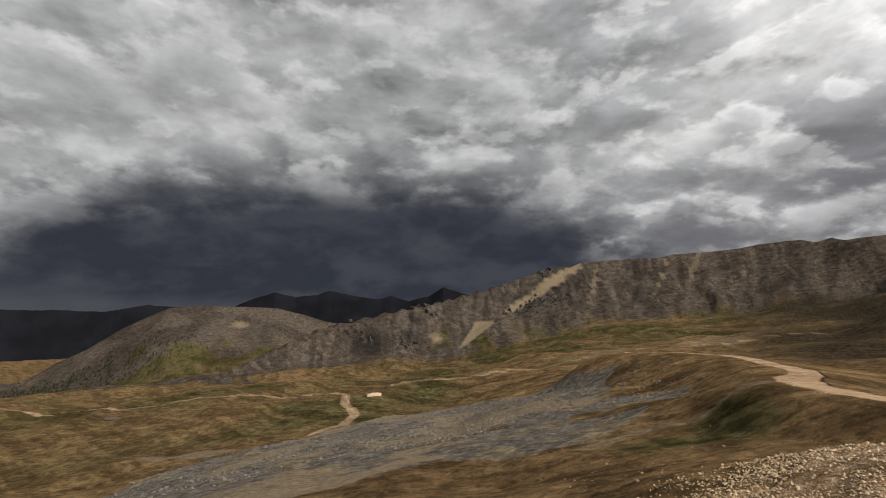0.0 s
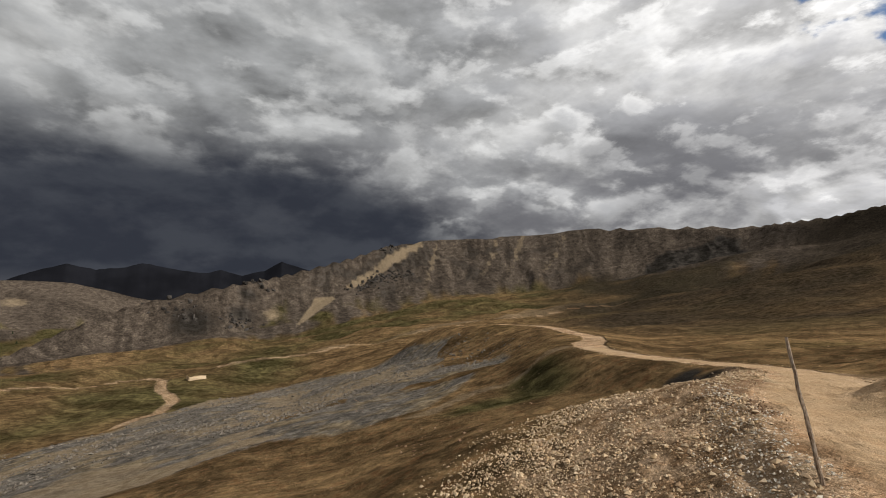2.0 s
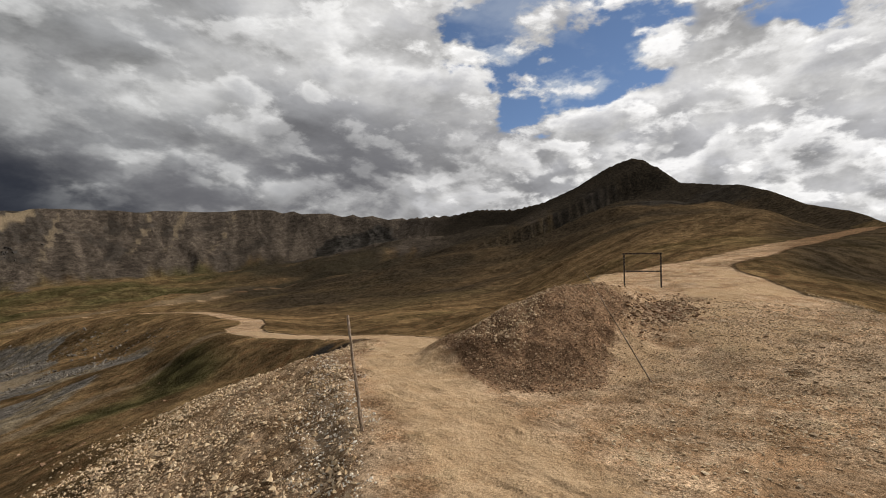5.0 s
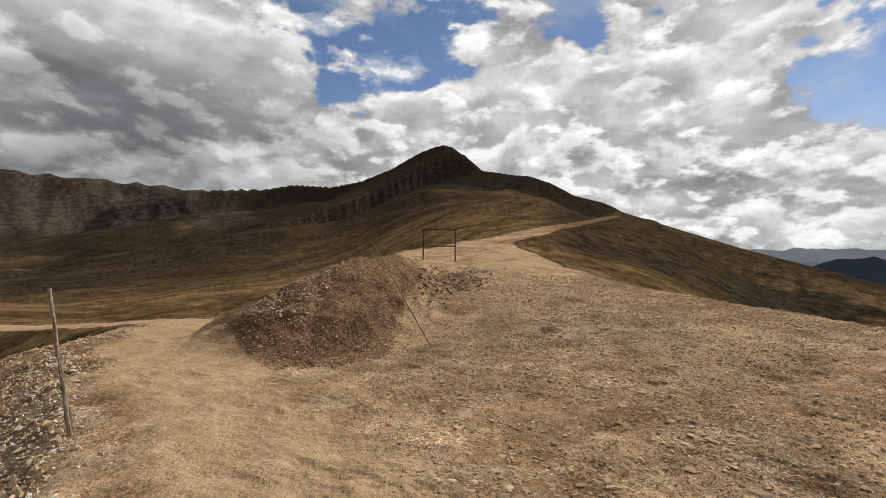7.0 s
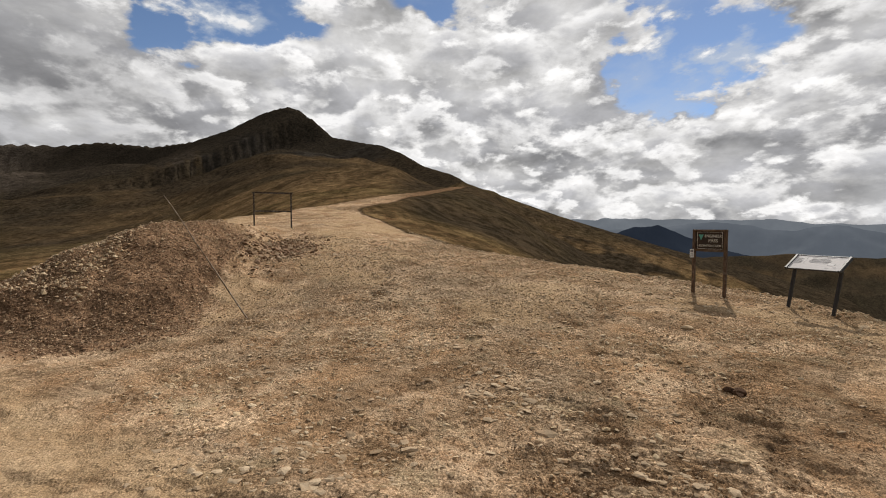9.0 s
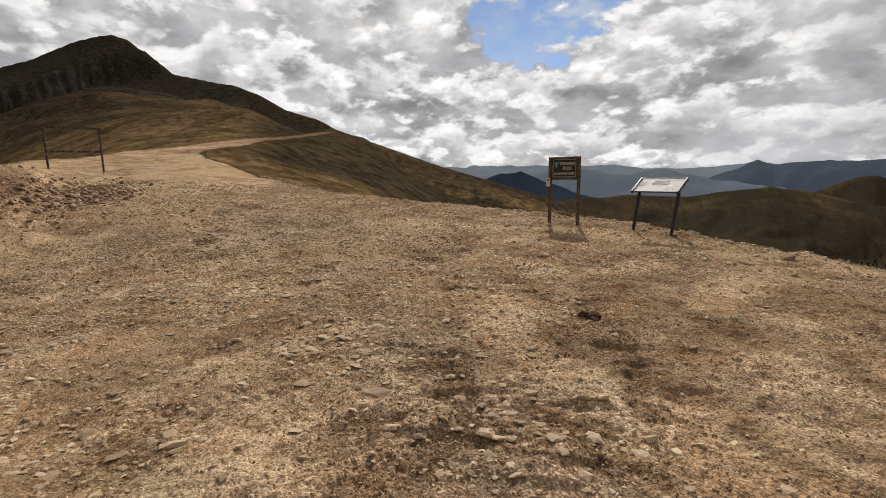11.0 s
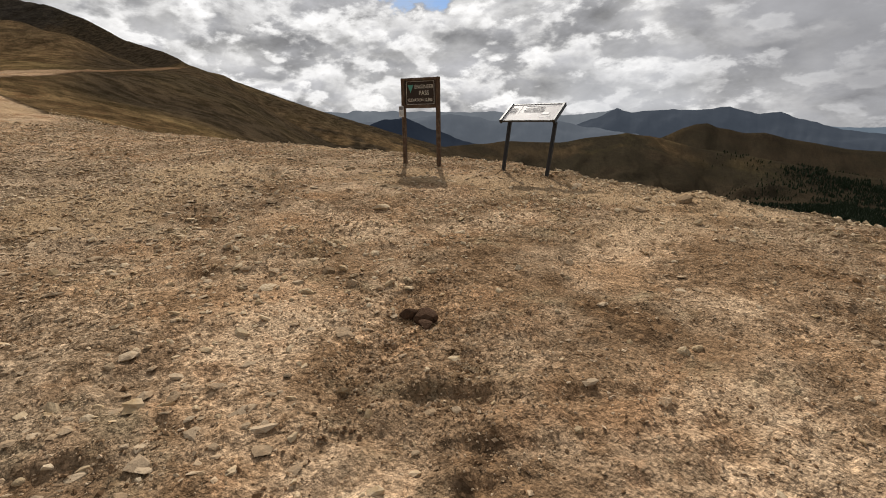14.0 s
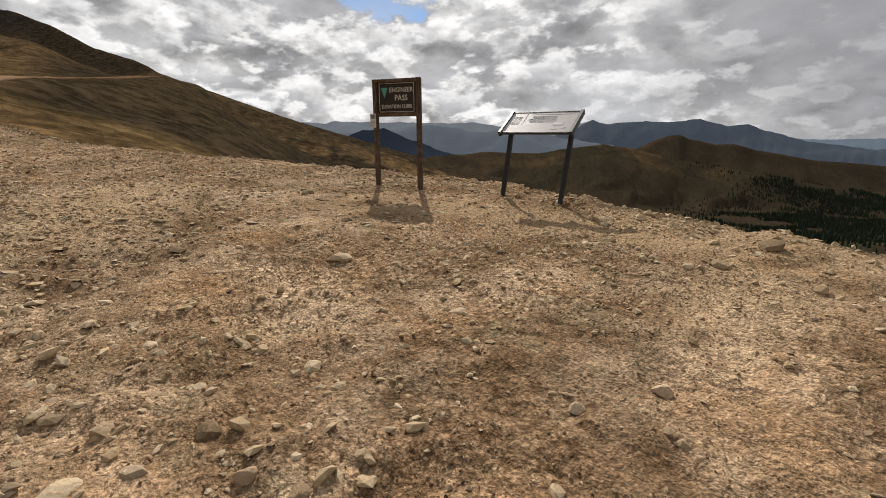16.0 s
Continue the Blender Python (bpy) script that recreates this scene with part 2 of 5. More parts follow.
    return surface(m, tools, colour, 1.0, relief, 0.75, 0.10, spec=0.0)


def stone_material(name, dark, light, warm):
    m, tools = material(name)
    add, num, step, mix, noise_ = tools
    at = add("ShaderNodeTexCoord").outputs["Object"]
    pick = add("ShaderNodeNewGeometry").outputs["Random Per Island"]
    pick = num("FRACT", num("ADD", pick, add("ShaderNodeObjectInfo").outputs["Random"]))
    a, b = noise_(at, 9, 6, 0.65), noise_(at, 60, 4, 0.6)
    colour = mix(pick, dark, light)
    colour = mix(step(a, 0.45, 0.7), colour, warm)
    colour = mix(num("MULTIPLY", step(b, 0.5, 0.75), 0.4), colour, mix(1.0, dark, (0.6, 0.6, 0.6), "MULTIPLY"))
    return surface(m, tools, colour, 0.92, num("ADD", a, num("MULTIPLY", b, 0.4)), 0.6, 0.02, spec=0.03)


def wood_material(name, dark, light, grey, rough=0.8):
    m, tools = material(name)
    add, num, step, mix, noise_ = tools
    at = add("ShaderNodeTexCoord").outputs["Object"]
    stretch = add("ShaderNodeMapping", in_0=at)
    stretch.inputs["Scale"].default_value = (30, 30, 2.2)
    g, w = noise_(stretch.outputs[0], 1.6, 8, 0.65, 0.6), noise_(at, 5, 5, 0.6)
    colour = mix(step(g, 0.35, 0.68), dark, light)
    colour = mix(num("MULTIPLY", step(w, 0.48, 0.66), 0.7), colour, grey)
    return surface(m, tools, colour, rough, g, 0.5, 0.006)


def plain_material(name, colour, rough=0.6, metal=0.0, worn=None, spec=0.4):
    m, tools = material(name)
    add, num, step, mix, noise_ = tools
    at = add("ShaderNodeTexCoord").outputs["Object"]
    a, b = noise_(at, 14, 6, 0.65), noise_(at, 120, 3, 0.6)
    shade = mix(num("MULTIPLY", step(a, 0.5, 0.7), 0.5), colour, worn or tuple(0.7 * v for v in colour))
    return surface(m, tools, shade, num("ADD", rough, num("MULTIPLY", num("SUBTRACT", b, 0.5), 0.2)), b, 0.15, 0.002, metal, spec)


# air haze put into the ranges as bluish base colour and, where given, glow
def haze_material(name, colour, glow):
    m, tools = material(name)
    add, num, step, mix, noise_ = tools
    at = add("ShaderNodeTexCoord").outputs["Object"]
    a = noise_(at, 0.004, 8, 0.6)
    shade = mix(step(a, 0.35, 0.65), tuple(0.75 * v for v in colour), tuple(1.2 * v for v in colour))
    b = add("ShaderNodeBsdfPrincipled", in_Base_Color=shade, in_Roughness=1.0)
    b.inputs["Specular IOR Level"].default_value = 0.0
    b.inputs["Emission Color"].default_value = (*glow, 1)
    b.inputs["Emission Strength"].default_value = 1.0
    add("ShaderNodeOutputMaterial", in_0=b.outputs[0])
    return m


GROUND = ground_material()
SLAB_STONE = stone_material("bedded_slab_rock", (0.22, 0.158, 0.10), (0.50, 0.385, 0.265), (0.38, 0.262, 0.16))
SOIL = stone_material("damp_soil", (0.12, 0.072, 0.040), (0.33, 0.215, 0.125), (0.22, 0.132, 0.073))
CLOD = stone_material("dark_earth", (0.050, 0.028, 0.018), (0.12, 0.072, 0.045), (0.085, 0.048, 0.030))
WHITE_STONE = stone_material("whitish_stone", (0.42, 0.37, 0.30), (0.76, 0.70, 0.60), (0.55, 0.47, 0.36))
TAN_STONE = stone_material("tan_stone", (0.24, 0.160, 0.093), (0.60, 0.455, 0.31), (0.42, 0.285, 0.168))
PALE_STONE = stone_material("pale_stone", (0.36, 0.265, 0.16), (0.62, 0.49, 0.34), (0.46, 0.32, 0.175))
GREY_STONE = stone_material("grey_stone", (0.21, 0.145, 0.087), (0.44, 0.335, 0.222), (0.32, 0.215, 0.124))
DUMP_STONE = stone_material("dump_rock", (0.085, 0.073, 0.060), (0.20, 0.177, 0.15), (0.14, 0.112, 0.082))
CRAG = stone_material("crag_rock", (0.022, 0.020, 0.018), (0.070, 0.063, 0.057), (0.045, 0.038, 0.031))
CONIFER = plain_material("dark_needles", (0.014, 0.022, 0.010), 0.9, worn=(0.030, 0.038, 0.016), spec=0.1)
RUST_STONE = stone_material("rust_stone", (0.11, 0.066, 0.040), (0.36, 0.24, 0.155), (0.24, 0.142, 0.083))
POST_WOOD = wood_material("weathered_brown_wood", (0.055, 0.034, 0.021), (0.15, 0.092, 0.055), (0.20, 0.15, 0.11))
STAKE_WOOD = wood_material("bare_stake_wood", (0.10, 0.06, 0.035), (0.42, 0.33, 0.24), (0.34, 0.29, 0.24))
BOARD_BROWN = plain_material("dark_brown_board", (0.030, 0.019, 0.013), 0.55, worn=(0.055, 0.036, 0.025))
CREAM = plain_material("cream_paint", (0.72, 0.68, 0.58), 0.5, worn=(0.55, 0.50, 0.42))
TEAL = plain_material("teal_paint", (0.10, 0.36, 0.28), 0.5)
BLACK_STEEL = plain_material("black_painted_steel", (0.022, 0.022, 0.024), 0.38, worn=(0.05, 0.045, 0.04), spec=0.5)
RUST_STEEL = plain_material("rusty_steel", (0.030, 0.019, 0.014), 0.7, worn=(0.62, 0.56, 0.48))
PAPER = plain_material("pale_print", (0.50, 0.46, 0.455), 0.24, worn=(0.40, 0.36, 0.35), spec=0.7)
INK = plain_material("grey_ink", (0.20, 0.19, 0.20), 0.4)
WHITE = plain_material("white_card", (0.70, 0.70, 0.68), 0.5)
# rain cloud's shade put into a near-black base colour, without glow
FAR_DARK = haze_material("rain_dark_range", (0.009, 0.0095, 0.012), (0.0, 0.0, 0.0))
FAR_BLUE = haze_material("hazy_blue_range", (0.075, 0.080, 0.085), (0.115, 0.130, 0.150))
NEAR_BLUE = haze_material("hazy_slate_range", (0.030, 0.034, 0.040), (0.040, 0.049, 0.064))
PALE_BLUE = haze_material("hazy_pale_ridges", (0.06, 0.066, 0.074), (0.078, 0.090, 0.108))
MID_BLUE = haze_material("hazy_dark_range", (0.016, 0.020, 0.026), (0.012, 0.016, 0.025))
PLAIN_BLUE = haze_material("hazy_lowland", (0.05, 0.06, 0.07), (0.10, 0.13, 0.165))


# ---------- the lie of the land ----------
def smooth(a, b, v):
    u = np.clip((v - a) / (b - a), 0, 1)
    return u * u * (3 - 2 * u)


def lattice(ix, iy, seed):
    s = np.sin(ix * 127.1 + iy * 311.7 + seed * 74.7) * 43758.5453
    return s - np.floor(s)


def vnoise(x, y, seed=0):
    ix, iy = np.floor(x), np.floor(y)
    u, v = x - ix, y - iy
    u, v = u * u * (3 - 2 * u), v * v * (3 - 2 * v)
    a, b = lattice(ix, iy, seed), lattice(ix + 1, iy, seed)
    c, d = lattice(ix, iy + 1, seed), lattice(ix + 1, iy + 1, seed)
    return (a + (b - a) * u) * (1 - v) + (c + (d - c) * u) * v - 0.5


def fbm(x, y, octaves=4, seed=0, gain=0.5):
    total, amp = 0, 1.0
    for k in range(octaves):
        total = total + amp * vnoise(x, y, seed + k)
        x, y, amp = x * 1.9 + y * 0.6, y * 1.9 - x * 0.6, amp * gain
    return total


def ridged(x, y, octaves=4, seed=0):
    total, amp = 0, 1.0
    for k in range(octaves):
        total = total + amp * (0.5 - 2 * np.abs(vnoise(x, y, seed + k)))
        x, y, amp = x * 1.9 + y * 0.6, y * 1.9 - x * 0.6, amp * 0.5
    return total


def along(x, y, line):
    """Distance from a polyline, and its height and run at the nearest place."""
    best = np.full(np.shape(x), 1e9)
    high, run, done = np.zeros(np.shape(x)), np.zeros(np.shape(x)), 0.0
    for (ax, ay, az), (bx, by, bz) in zip(line, line[1:]):
        dx, dy = bx - ax, by - ay
        long = math.hypot(dx, dy)
        u = np.clip(((x - ax) * dx + (y - ay) * dy) / long ** 2, 0, 1)
        d = np.hypot(x - ax - u * dx, y - ay - u * dy)
        near = d < best
        best = np.where(near, d, best)
        high = np.where(near, az + u * (bz - az), high)
        run = np.where(near, done + u * long, run)
        done += long
    return best, high, run


def inside(x, y, ring):
    """Signed distance from the ring's edge, positive inside."""
    d = along(x, y, [(px, py, 0) for px, py in ring + ring[:1]])[0]
    odd = np.zeros(np.shape(x), bool)
    for (ax, ay), (bx, by) in zip(ring, ring[1:] + ring[:1]):
        if ay != by:
            odd ^= ((ay > y) != (by > y)) & (x < (bx - ax) * (y - ay) / (by - ay) + ax)
    return np.where(odd, d, -d)


def crest(distance, rows):
    """Points of a crest from bearing, slope angle and distance (one for all, or a third number)."""
    line = []
    for bearing, angle, *own in rows:
        d = own[0] if own else distance
        line.append((d * math.sin(radians(bearing)), d * math.cos(radians(bearing)), 1.3 + d * math.tan(radians(angle))))
    return line


# heights of the broad land by bearing, at these distances from the pass
RINGS = [4, 12, 30, 70, 150, 300, 600, 1000, 1600, 3000]
LAND = {
    -180: [-0.9, -3.5, -11, -26, -50, -80, -120, -160, -190, -240],
    -120: [-0.9, -3.0, -10, -24, -46, -70, -110, -150, -200, -260],
    -60: [-0.9, -3.2, -10, -24, -52, -55, -85, -150, -240, -300],
    -40: [-1.0, -3.2, -9.5, -22, -46, -56, -85, -140, -225, -300],
    -20: [-1.0, -3.6, -10, -20, -38, -52, -74, -112, -170, -260],
    0: [-1.2, -3.6, -9.4, -17.4, -31, -48.5, -66, -72, -80, -150],
    20: [-1.4, -3.4, -7.2, -11.0, -17, -28, -34, -12, -10, -60],
    32: [-1.5, -2.9, -5.6, -8.2, -11.8, -18, -20, 8, 30, 0],
    40: [-1.5, -2.6, -4.6, -7.0, -9.8, -14, -8, 30, 60, 20],
    53: [-1.5, -2.1, -3.0, -5.0, -7, -7, 18, 80, 110, 60],
    67: [-1.4, -2.0, -2.4, -3.4, -5, 4, 52, 120, 120, 60],
    80: [-1.0, -0.9, 0.6, 3.4, 11.5, 38, 95, 110, 100, 60],
    92: [-1.2, -1.4, -0.6, 3.6, 15, 44, 50, 40, 20, 0],
    104: [-1.2, -1.4, -2.2, 1.0, 11, 4, -14, -50, -80, -130],
    115: [-1.2, -1.2, -3.0, -6.5, -7, -14, -40, -90, -130, -200],
    125: [-1.0, -0.9, -4, -10, -22, -45, -80, -130, -170, -220],
    145: [-1.0, -2.5, -9, -21, -40, -70, -120, -160, -180, -230],
    165: [-0.95, -3.0, -10, -25, -47, -80, -125, -170, -190, -240],
    180: [-0.9, -3.5, -11, -26, -50, -80, -120, -160, -190, -240],
}
SAMPLES = np.linspace(math.log(4), math.log(3000), 90)
BROAD = np.array([np.interp(SAMPLES, np.log(RINGS), row) for row in LAND.values()])
BROAD = np.array([np.interp(np.arange(-180, 181, 2), list(LAND), BROAD[:, k]) for k in range(90)]).T
for turn in range(3):
    BROAD[:, 1:-1] = (BROAD[:, :-2] + 2 * BROAD[:, 1:-1] + BROAD[:, 2:]) / 4
    BROAD[1:-1] = (BROAD[:-2] + 2 * BROAD[1:-1] + BROAD[2:]) / 4


def broad(x, y):
    r = np.maximum(np.hypot(x, y), 4.0)
    u = np.clip((np.degrees(np.arctan2(x, y)) + 180) / 2, 0, 179.999)
    v = np.clip((np.log(r) - SAMPLES[0]) / (SAMPLES[1] - SAMPLES[0]), 0, 88.999)
    i, j = u.astype(int), v.astype(int)
    u, v = u - i, v - j
    return (BROAD[i, j] * (1 - u) + BROAD[i + 1, j] * u) * (1 - v) + (BROAD[i, j + 1] * (1 - u) + BROAD[i + 1, j + 1] * u) * v


PLATFORM = [(-20, -3), (-9, 3), (-5, 6.2), (0, 6.4), (3.6, 8.2), (6.1, 10.3), (9.3, 13.8), (13.2, 17.4), (16, 15), (15.5, 10), (20, 10.5), (27, 11), (34, 13), (42, 13), (54, 8),
            (48, 2.5), (36, -3.0), (29.5, -4.2), (25, -6.8), (20.5, -9), (16.4, -10.8), (14.3, -11.4), (13.3, -11.8), (11.4, -11.9), (9.9, -11.9), (7.9, -11.6), (5.7, -11.4), (-3, -11), (-20, -11)]
ROAD = [(-9, -5, -0.9), (-3, -0.8, -0.55), (1.5, 2.2, -1.3), (5, 5.2, -1.8), (8.2, 8.4, -1.9), (11.2, 11.8, -1.95), (14.7, 15.4, -2.05), (19.5, 18.6, -2.3), (24.3, 22.0, -2.7), (27.7, 27.5, -3.3), (30, 35.9, -4.2),
        (32.4, 45.9, -5.1), (35.8, 56, -5.8), (41.5, 66.2, -6.4), (49.8, 75, -7.0), (56.7, 85.4, -7.4), (62.1, 99.8, -8.0), (72.4, 123, -8.9), (74.1, 136.6, -9.2), (72, 160, -10.5), (68, 190, -13)]
TRACK = [(24, 3, -0.3), (34, 4.5, 1.0), (44, 5.5, 1.9), (52, 5.0, 3.2), (74.5, -1.2, 5.7), (140, -18.5, 11.9), (190, -35, 17.6), (199, -38, 17.6)]
MOUND = [(16.6, 13.2, -1.7), (17.2, 12.0, -0.5), (17.9, 11.2, 0.3), (19.5, 10.4, 0.95), (21.5, 9.6, 1.25), (25, 8.8, 1.25), (34, 8.3, 1.15)]
RUTS = [[(4.2, 0.4, 0), (4.5, -0.4, 0), (4.9, -1.4, 0), (5.3, -2.2, 0), (5.75, -2.94, 0), (6.35, -3.6, 0), (7.2, -4.4, 0)],
        [(3.6, -0.5, 0), (3.9, -1.0, 0), (4.28, -1.98, 0), (4.98, -3.31, 0), (5.58, -4.19, 0), (6.3, -5.1, 0)], [(2.89, -2.86, 0), (3.4, -3.4, 0), (4.55, -4.21, 0), (5.5, -4.88, 0)]]



def rut(x, y):
    """How much of a wheel rut is here."""
    return np.maximum.reduce([smooth(0.30, 0.06, along(x, y, line)[0] + 0.5 * fbm(x / 0.5, y / 0.5, 3, 90)) * smooth(-0.25, 0.08, fbm(x / 0.9, y / 0.9, 2, 94)) for line in RUTS])


SCARP = crest(1200, [(-24, -6.2, 860), (-20, -4.2, 900), (-14.7, -1.8, 950), (-6, 0.33, 1000), (1, 1.86, 1080), (8, 3.93, 1150), (12.2, 5.46, 1200),
                     (16, 6.05, 1230), (26, 6.75, 1250), (36.8, 7.55, 1250), (46, 7.42, 1200), (52.7, 7.12, 1150), (59, 7.65, 1050), (62, 8.27, 1000), (66.7, 8.27, 900), (70.6, 9.24, 800)])
PEAK = crest(640, [(70.6, 9.24, 800), (73.7, 10.56, 720), (77.3, 12.67, 680), (79.6, 13.5, 650), (80.6, 13.58, 640), (82.3, 12.6, 630), (84.9, 10.36, 600)])
SHOULDER = crest(500, [(84.9, 10.36, 600), (88.1, 9.93, 540), (90.4, 9.72, 500), (92.9, 8.9, 430), (95.4, 7.25, 370), (98.7, 6.32, 300), (100.9, 5.2, 240)])
KNOLL = crest(205, [(98, 4.3, 230), (100.4, 5.1, 215), (102.3, 4.95, 208), (104.9, 3.1, 204), (107.2, 1.8, 202), (109.4, 0.6, 200), (112.3, -0.7, 195), (115.5, -2.0, 190), (117.9, -2.06, 185), (121.3, -4.0, 178), (127, -6.6, 165)])
BEHIND = crest(450, [(109.3, 0.6, 440), (110.6, 1.15, 445), (112.7, 0.7, 450), (116.9, -0.8, 500), (121.2, -3.6, 550), (127, -5.8, 600)])
GREY_HILL = crest(1900, [(-44, -8), (-41, -6), (-38.7, -4.55), (-35.3, -2.55), (-33.5, -1.35), (-30.7, 0.15), (-28.6, 0.46), (-24.6, 0.5), (-19.2, 0.3), (-15, -1.0), (-9, -2.5)])
SOUTH_HILL = crest(1500, [(121, -4.6), (125, -3.8), (128.6, -3.12), (135.4, -2.66), (141.4, -2.83), (144.7, -2.29), (149, -1.75), (152.6, -2.33), (157, -3.4), (163, -4.4), (171, -5.6)])
SOUTH_CONE = crest(2300, [(150, -2.9), (152.6, -2.1), (154.4, -1.15), (155.5, -0.72), (156.7, -0.62), (157.6, -1.05), (159, -1.25), (160.2, -1.6), (161.6, -1.5), (163.4, -2.1), (168, -2.9), (177, -3.6)])


def slope(x, y, line, steep, fall, foot, reach):
    if line is not SCARP:
        d, top, run = along(x, y, line)
        if line in (SHOULDER, KNOLL):
            # the far side is steeper
            brim = np.interp(np.arctan2(x, y), [math.atan2(p[0], p[1]) for p in line], [math.hypot(p[0], p[1]) for p in line])
            d = d * (1 + 1.1 * smooth(0, 25, np.hypot(x, y) - brim))
        return top - fall * (1 - np.exp(-d * steep / fall)) - foot * d - 0.6 * np.maximum(0, d - reach), d
    best, near = np.full(np.shape(x), -1e9), np.full(np.shape(x), 1e9)
    # the far side of the crest falls gently
    brim = np.interp(np.arctan2(x, y), [math.atan2(p[0], p[1]) for p in line], [math.hypot(p[0], p[1]) for p in line])
    az = np.degrees(np.arctan2(x, y))
    gentle = 1 - 0.85 * smooth(-4, 30, np.hypot(x, y) - brim) * smooth(6, 14, az) * (1 - smooth(64, 70, az))
    for (ax, ay, ah), (bx, by, bh) in zip(line, line[1:]):
        dx, dy = bx - ax, by - ay
        u = np.clip(((x - ax) * dx + (y - ay) * dy) / (dx * dx + dy * dy), 0, 1)
        d = np.hypot(x - ax - u * dx, y - ay - u * dy) * gentle
        best = np.maximum(best, ah + u * (bh - ah) - fall * (1 - np.exp(-d * steep / fall)) - foot * d - 0.6 * np.maximum(0, d - reach))
        near = np.minimum(near, d)
    return best, near


def run_of(x, y, line):
    """How far along a crest, told by the bearing alone."""
    return np.arctan2(x, y) * math.hypot(*line[len(line) // 2][:2])


def height(x, y, fine=True):
    x, y = np.asarray(x, float), np.asarray(y, float)
    r = np.hypot(x, y)
    far = smooth(40, 400, r)
    bearing_ = np.degrees(np.arctan2(x, y))
    h = broad(x, y) + far * fbm(x / 90, y / 90, 5, 3) * 14 * (1 - 0.8 * smooth(104, 110, bearing_) * smooth(136, 128, bearing_) * smooth(900, 600, r)) + smooth(12, 60, r) * fbm(x / 17, y / 17, 4, 9) * 1.6 * (1 - 0.6 * far) * (1 - 0.7 * smooth(86, 96, np.degrees(np.arctan2(x, y))))
    wob = fbm(x / 160, y / 160, 4, 21) * 40
    for line, steep, fall, foot, reach, rough, size in (
        (SCARP, 0.75, 150, 0.14, 420, 12 - 8 * smooth(34, 46, bearing_) - 3.4 * smooth(48, 58, bearing_), 120), (GREY_HILL, 0.42, 330, 0.03, 1000, 40, 330), (SHOULDER, 0.36, 120, 0.03, 150, 0.6, 70),
        (PEAK, 0.66, 200, 0.04, 260, 0.8, 45), (KNOLL, 0.42, 40, 0.05, 60, 1.0, 24), (BEHIND, 0.62, 90, 0.05, 180, 3, 50),
        (SOUTH_HILL, 0.26, 160, 0.02, 600, 26, 190), (SOUTH_CONE, 0.45, 260, 0.03, 600, 26, 200)):
        f, d = slope(x + wob * min(1, size / 300), y + wob * min(1, size / 300) * 0.5, line, steep, fall, foot, reach)
        # gullies run down from the crest
        run = run_of(x, y, line)
        bend = fbm(x / size / 1.7, y / size / 1.7, 3, int(size) + 7) * 1.3
        gully = ridged(run / size + bend, d / (size * 3) + bend, 4, int(size)) * rough * smooth(0, size * 1.2, d) * (1 - 0.75 * smooth(size * 1.6, size * 3.2, d)) + fbm(x / size * 3, y / size * 3, 4, 5) * rough * 0.10
        f = f + gully
        k = rough * 0.5
        u = np.clip((f - h) / k, -1, 1)
        h = np.where(f - h > k, f, np.where(h - f > k, h, (f + h) / 2 + k * (u * u + 1) / 4))
    near = r < 420
    if np.any(near):
        q, w = x[near], y[near]
        g = h[near]
        # the gently tilted top of the pass, with a hump in the west and a dip beside the road
        u, v = np.clip(q, -6, 60), np.clip(w, -14, 14)
        flat = -2.02 + 0.0622 * u - 0.0606 * v + 0.00029 * u * u + 0.00312 * u * v - 0.00026 * v * v
        flat = flat + 2.1 * np.exp(-((q + 4) ** 2 + (w - 3) ** 2) / 24) - 0.7 * np.exp(-((q - 14) ** 2 + (w - 6) ** 2) / 40)
        edge = inside(q, w, PLATFORM) + 0.5 * fbm(q / 2.5, w / 2.5, 3, 40)
        on = smooth(0, 1, (edge + 2.2 + 0.25 * np.maximum(0, q - 26)) / (2.7 + 0.25 * np.maximum(0, q - 26)))
        # the north side is a bank of fill that runs down to the tundra
        fill = np.maximum(g, flat - 0.35 * np.maximum(0, -edge) + fbm(q / 4, w / 4, 3, 44) * 0.35 * smooth(0, -3, edge))
        north = smooth(1, 6, w)
        g = (g * (1 - on) + flat * on) * (1 - north) + np.where(edge > 0, flat, fill) * north
        spread = 0.18 * np.maximum(0, np.hypot(q, w) - 14)
        for line, half, soft in ((ROAD, 2.4, 1.2 + spread), (TRACK, 1.6, 3.0 + 0.7 * spread)):
            d, z, run = along(q, w, line)
            on = 1 - smooth(half, half + soft, d)
            g = g * (1 - on) + z * on
        m = np.maximum.reduce([z - 0.55 * np.maximum(0, d - 0.35) for d, z, run in (along(q, w, pair) for pair in zip(MOUND, MOUND[1:]))]) + fbm(q / 1.1, w / 1.1, 4, 60) * 0.3
        k = 0.35
        u = np.clip((m - g) / k, -1, 1)
        g = np.where(m - g > k, m, np.where(g - m > k, g, (m + g) / 2 + k * (u * u + 1) / 4))
        if fine:
            ledge = fbm((0.86 * q - 0.5 * w) / 0.42, (0.5 * q + 0.86 * w) / 1.5, 3, 84)
            g = g + fbm(q / 3.2, w / 3.2, 3, 70) * 0.10 + fbm(q / 0.5, w / 0.5, 5, 80, 0.7) * 0.06 + 0.05 * smooth(-0.1, 0.12, ledge) * smooth(-0.15, 0.2, fbm(q / 2.2, w / 2.2, 2, 86)) - 0.04 * rut(q, w)
        h = h.copy()
        h[near] = g
    return h


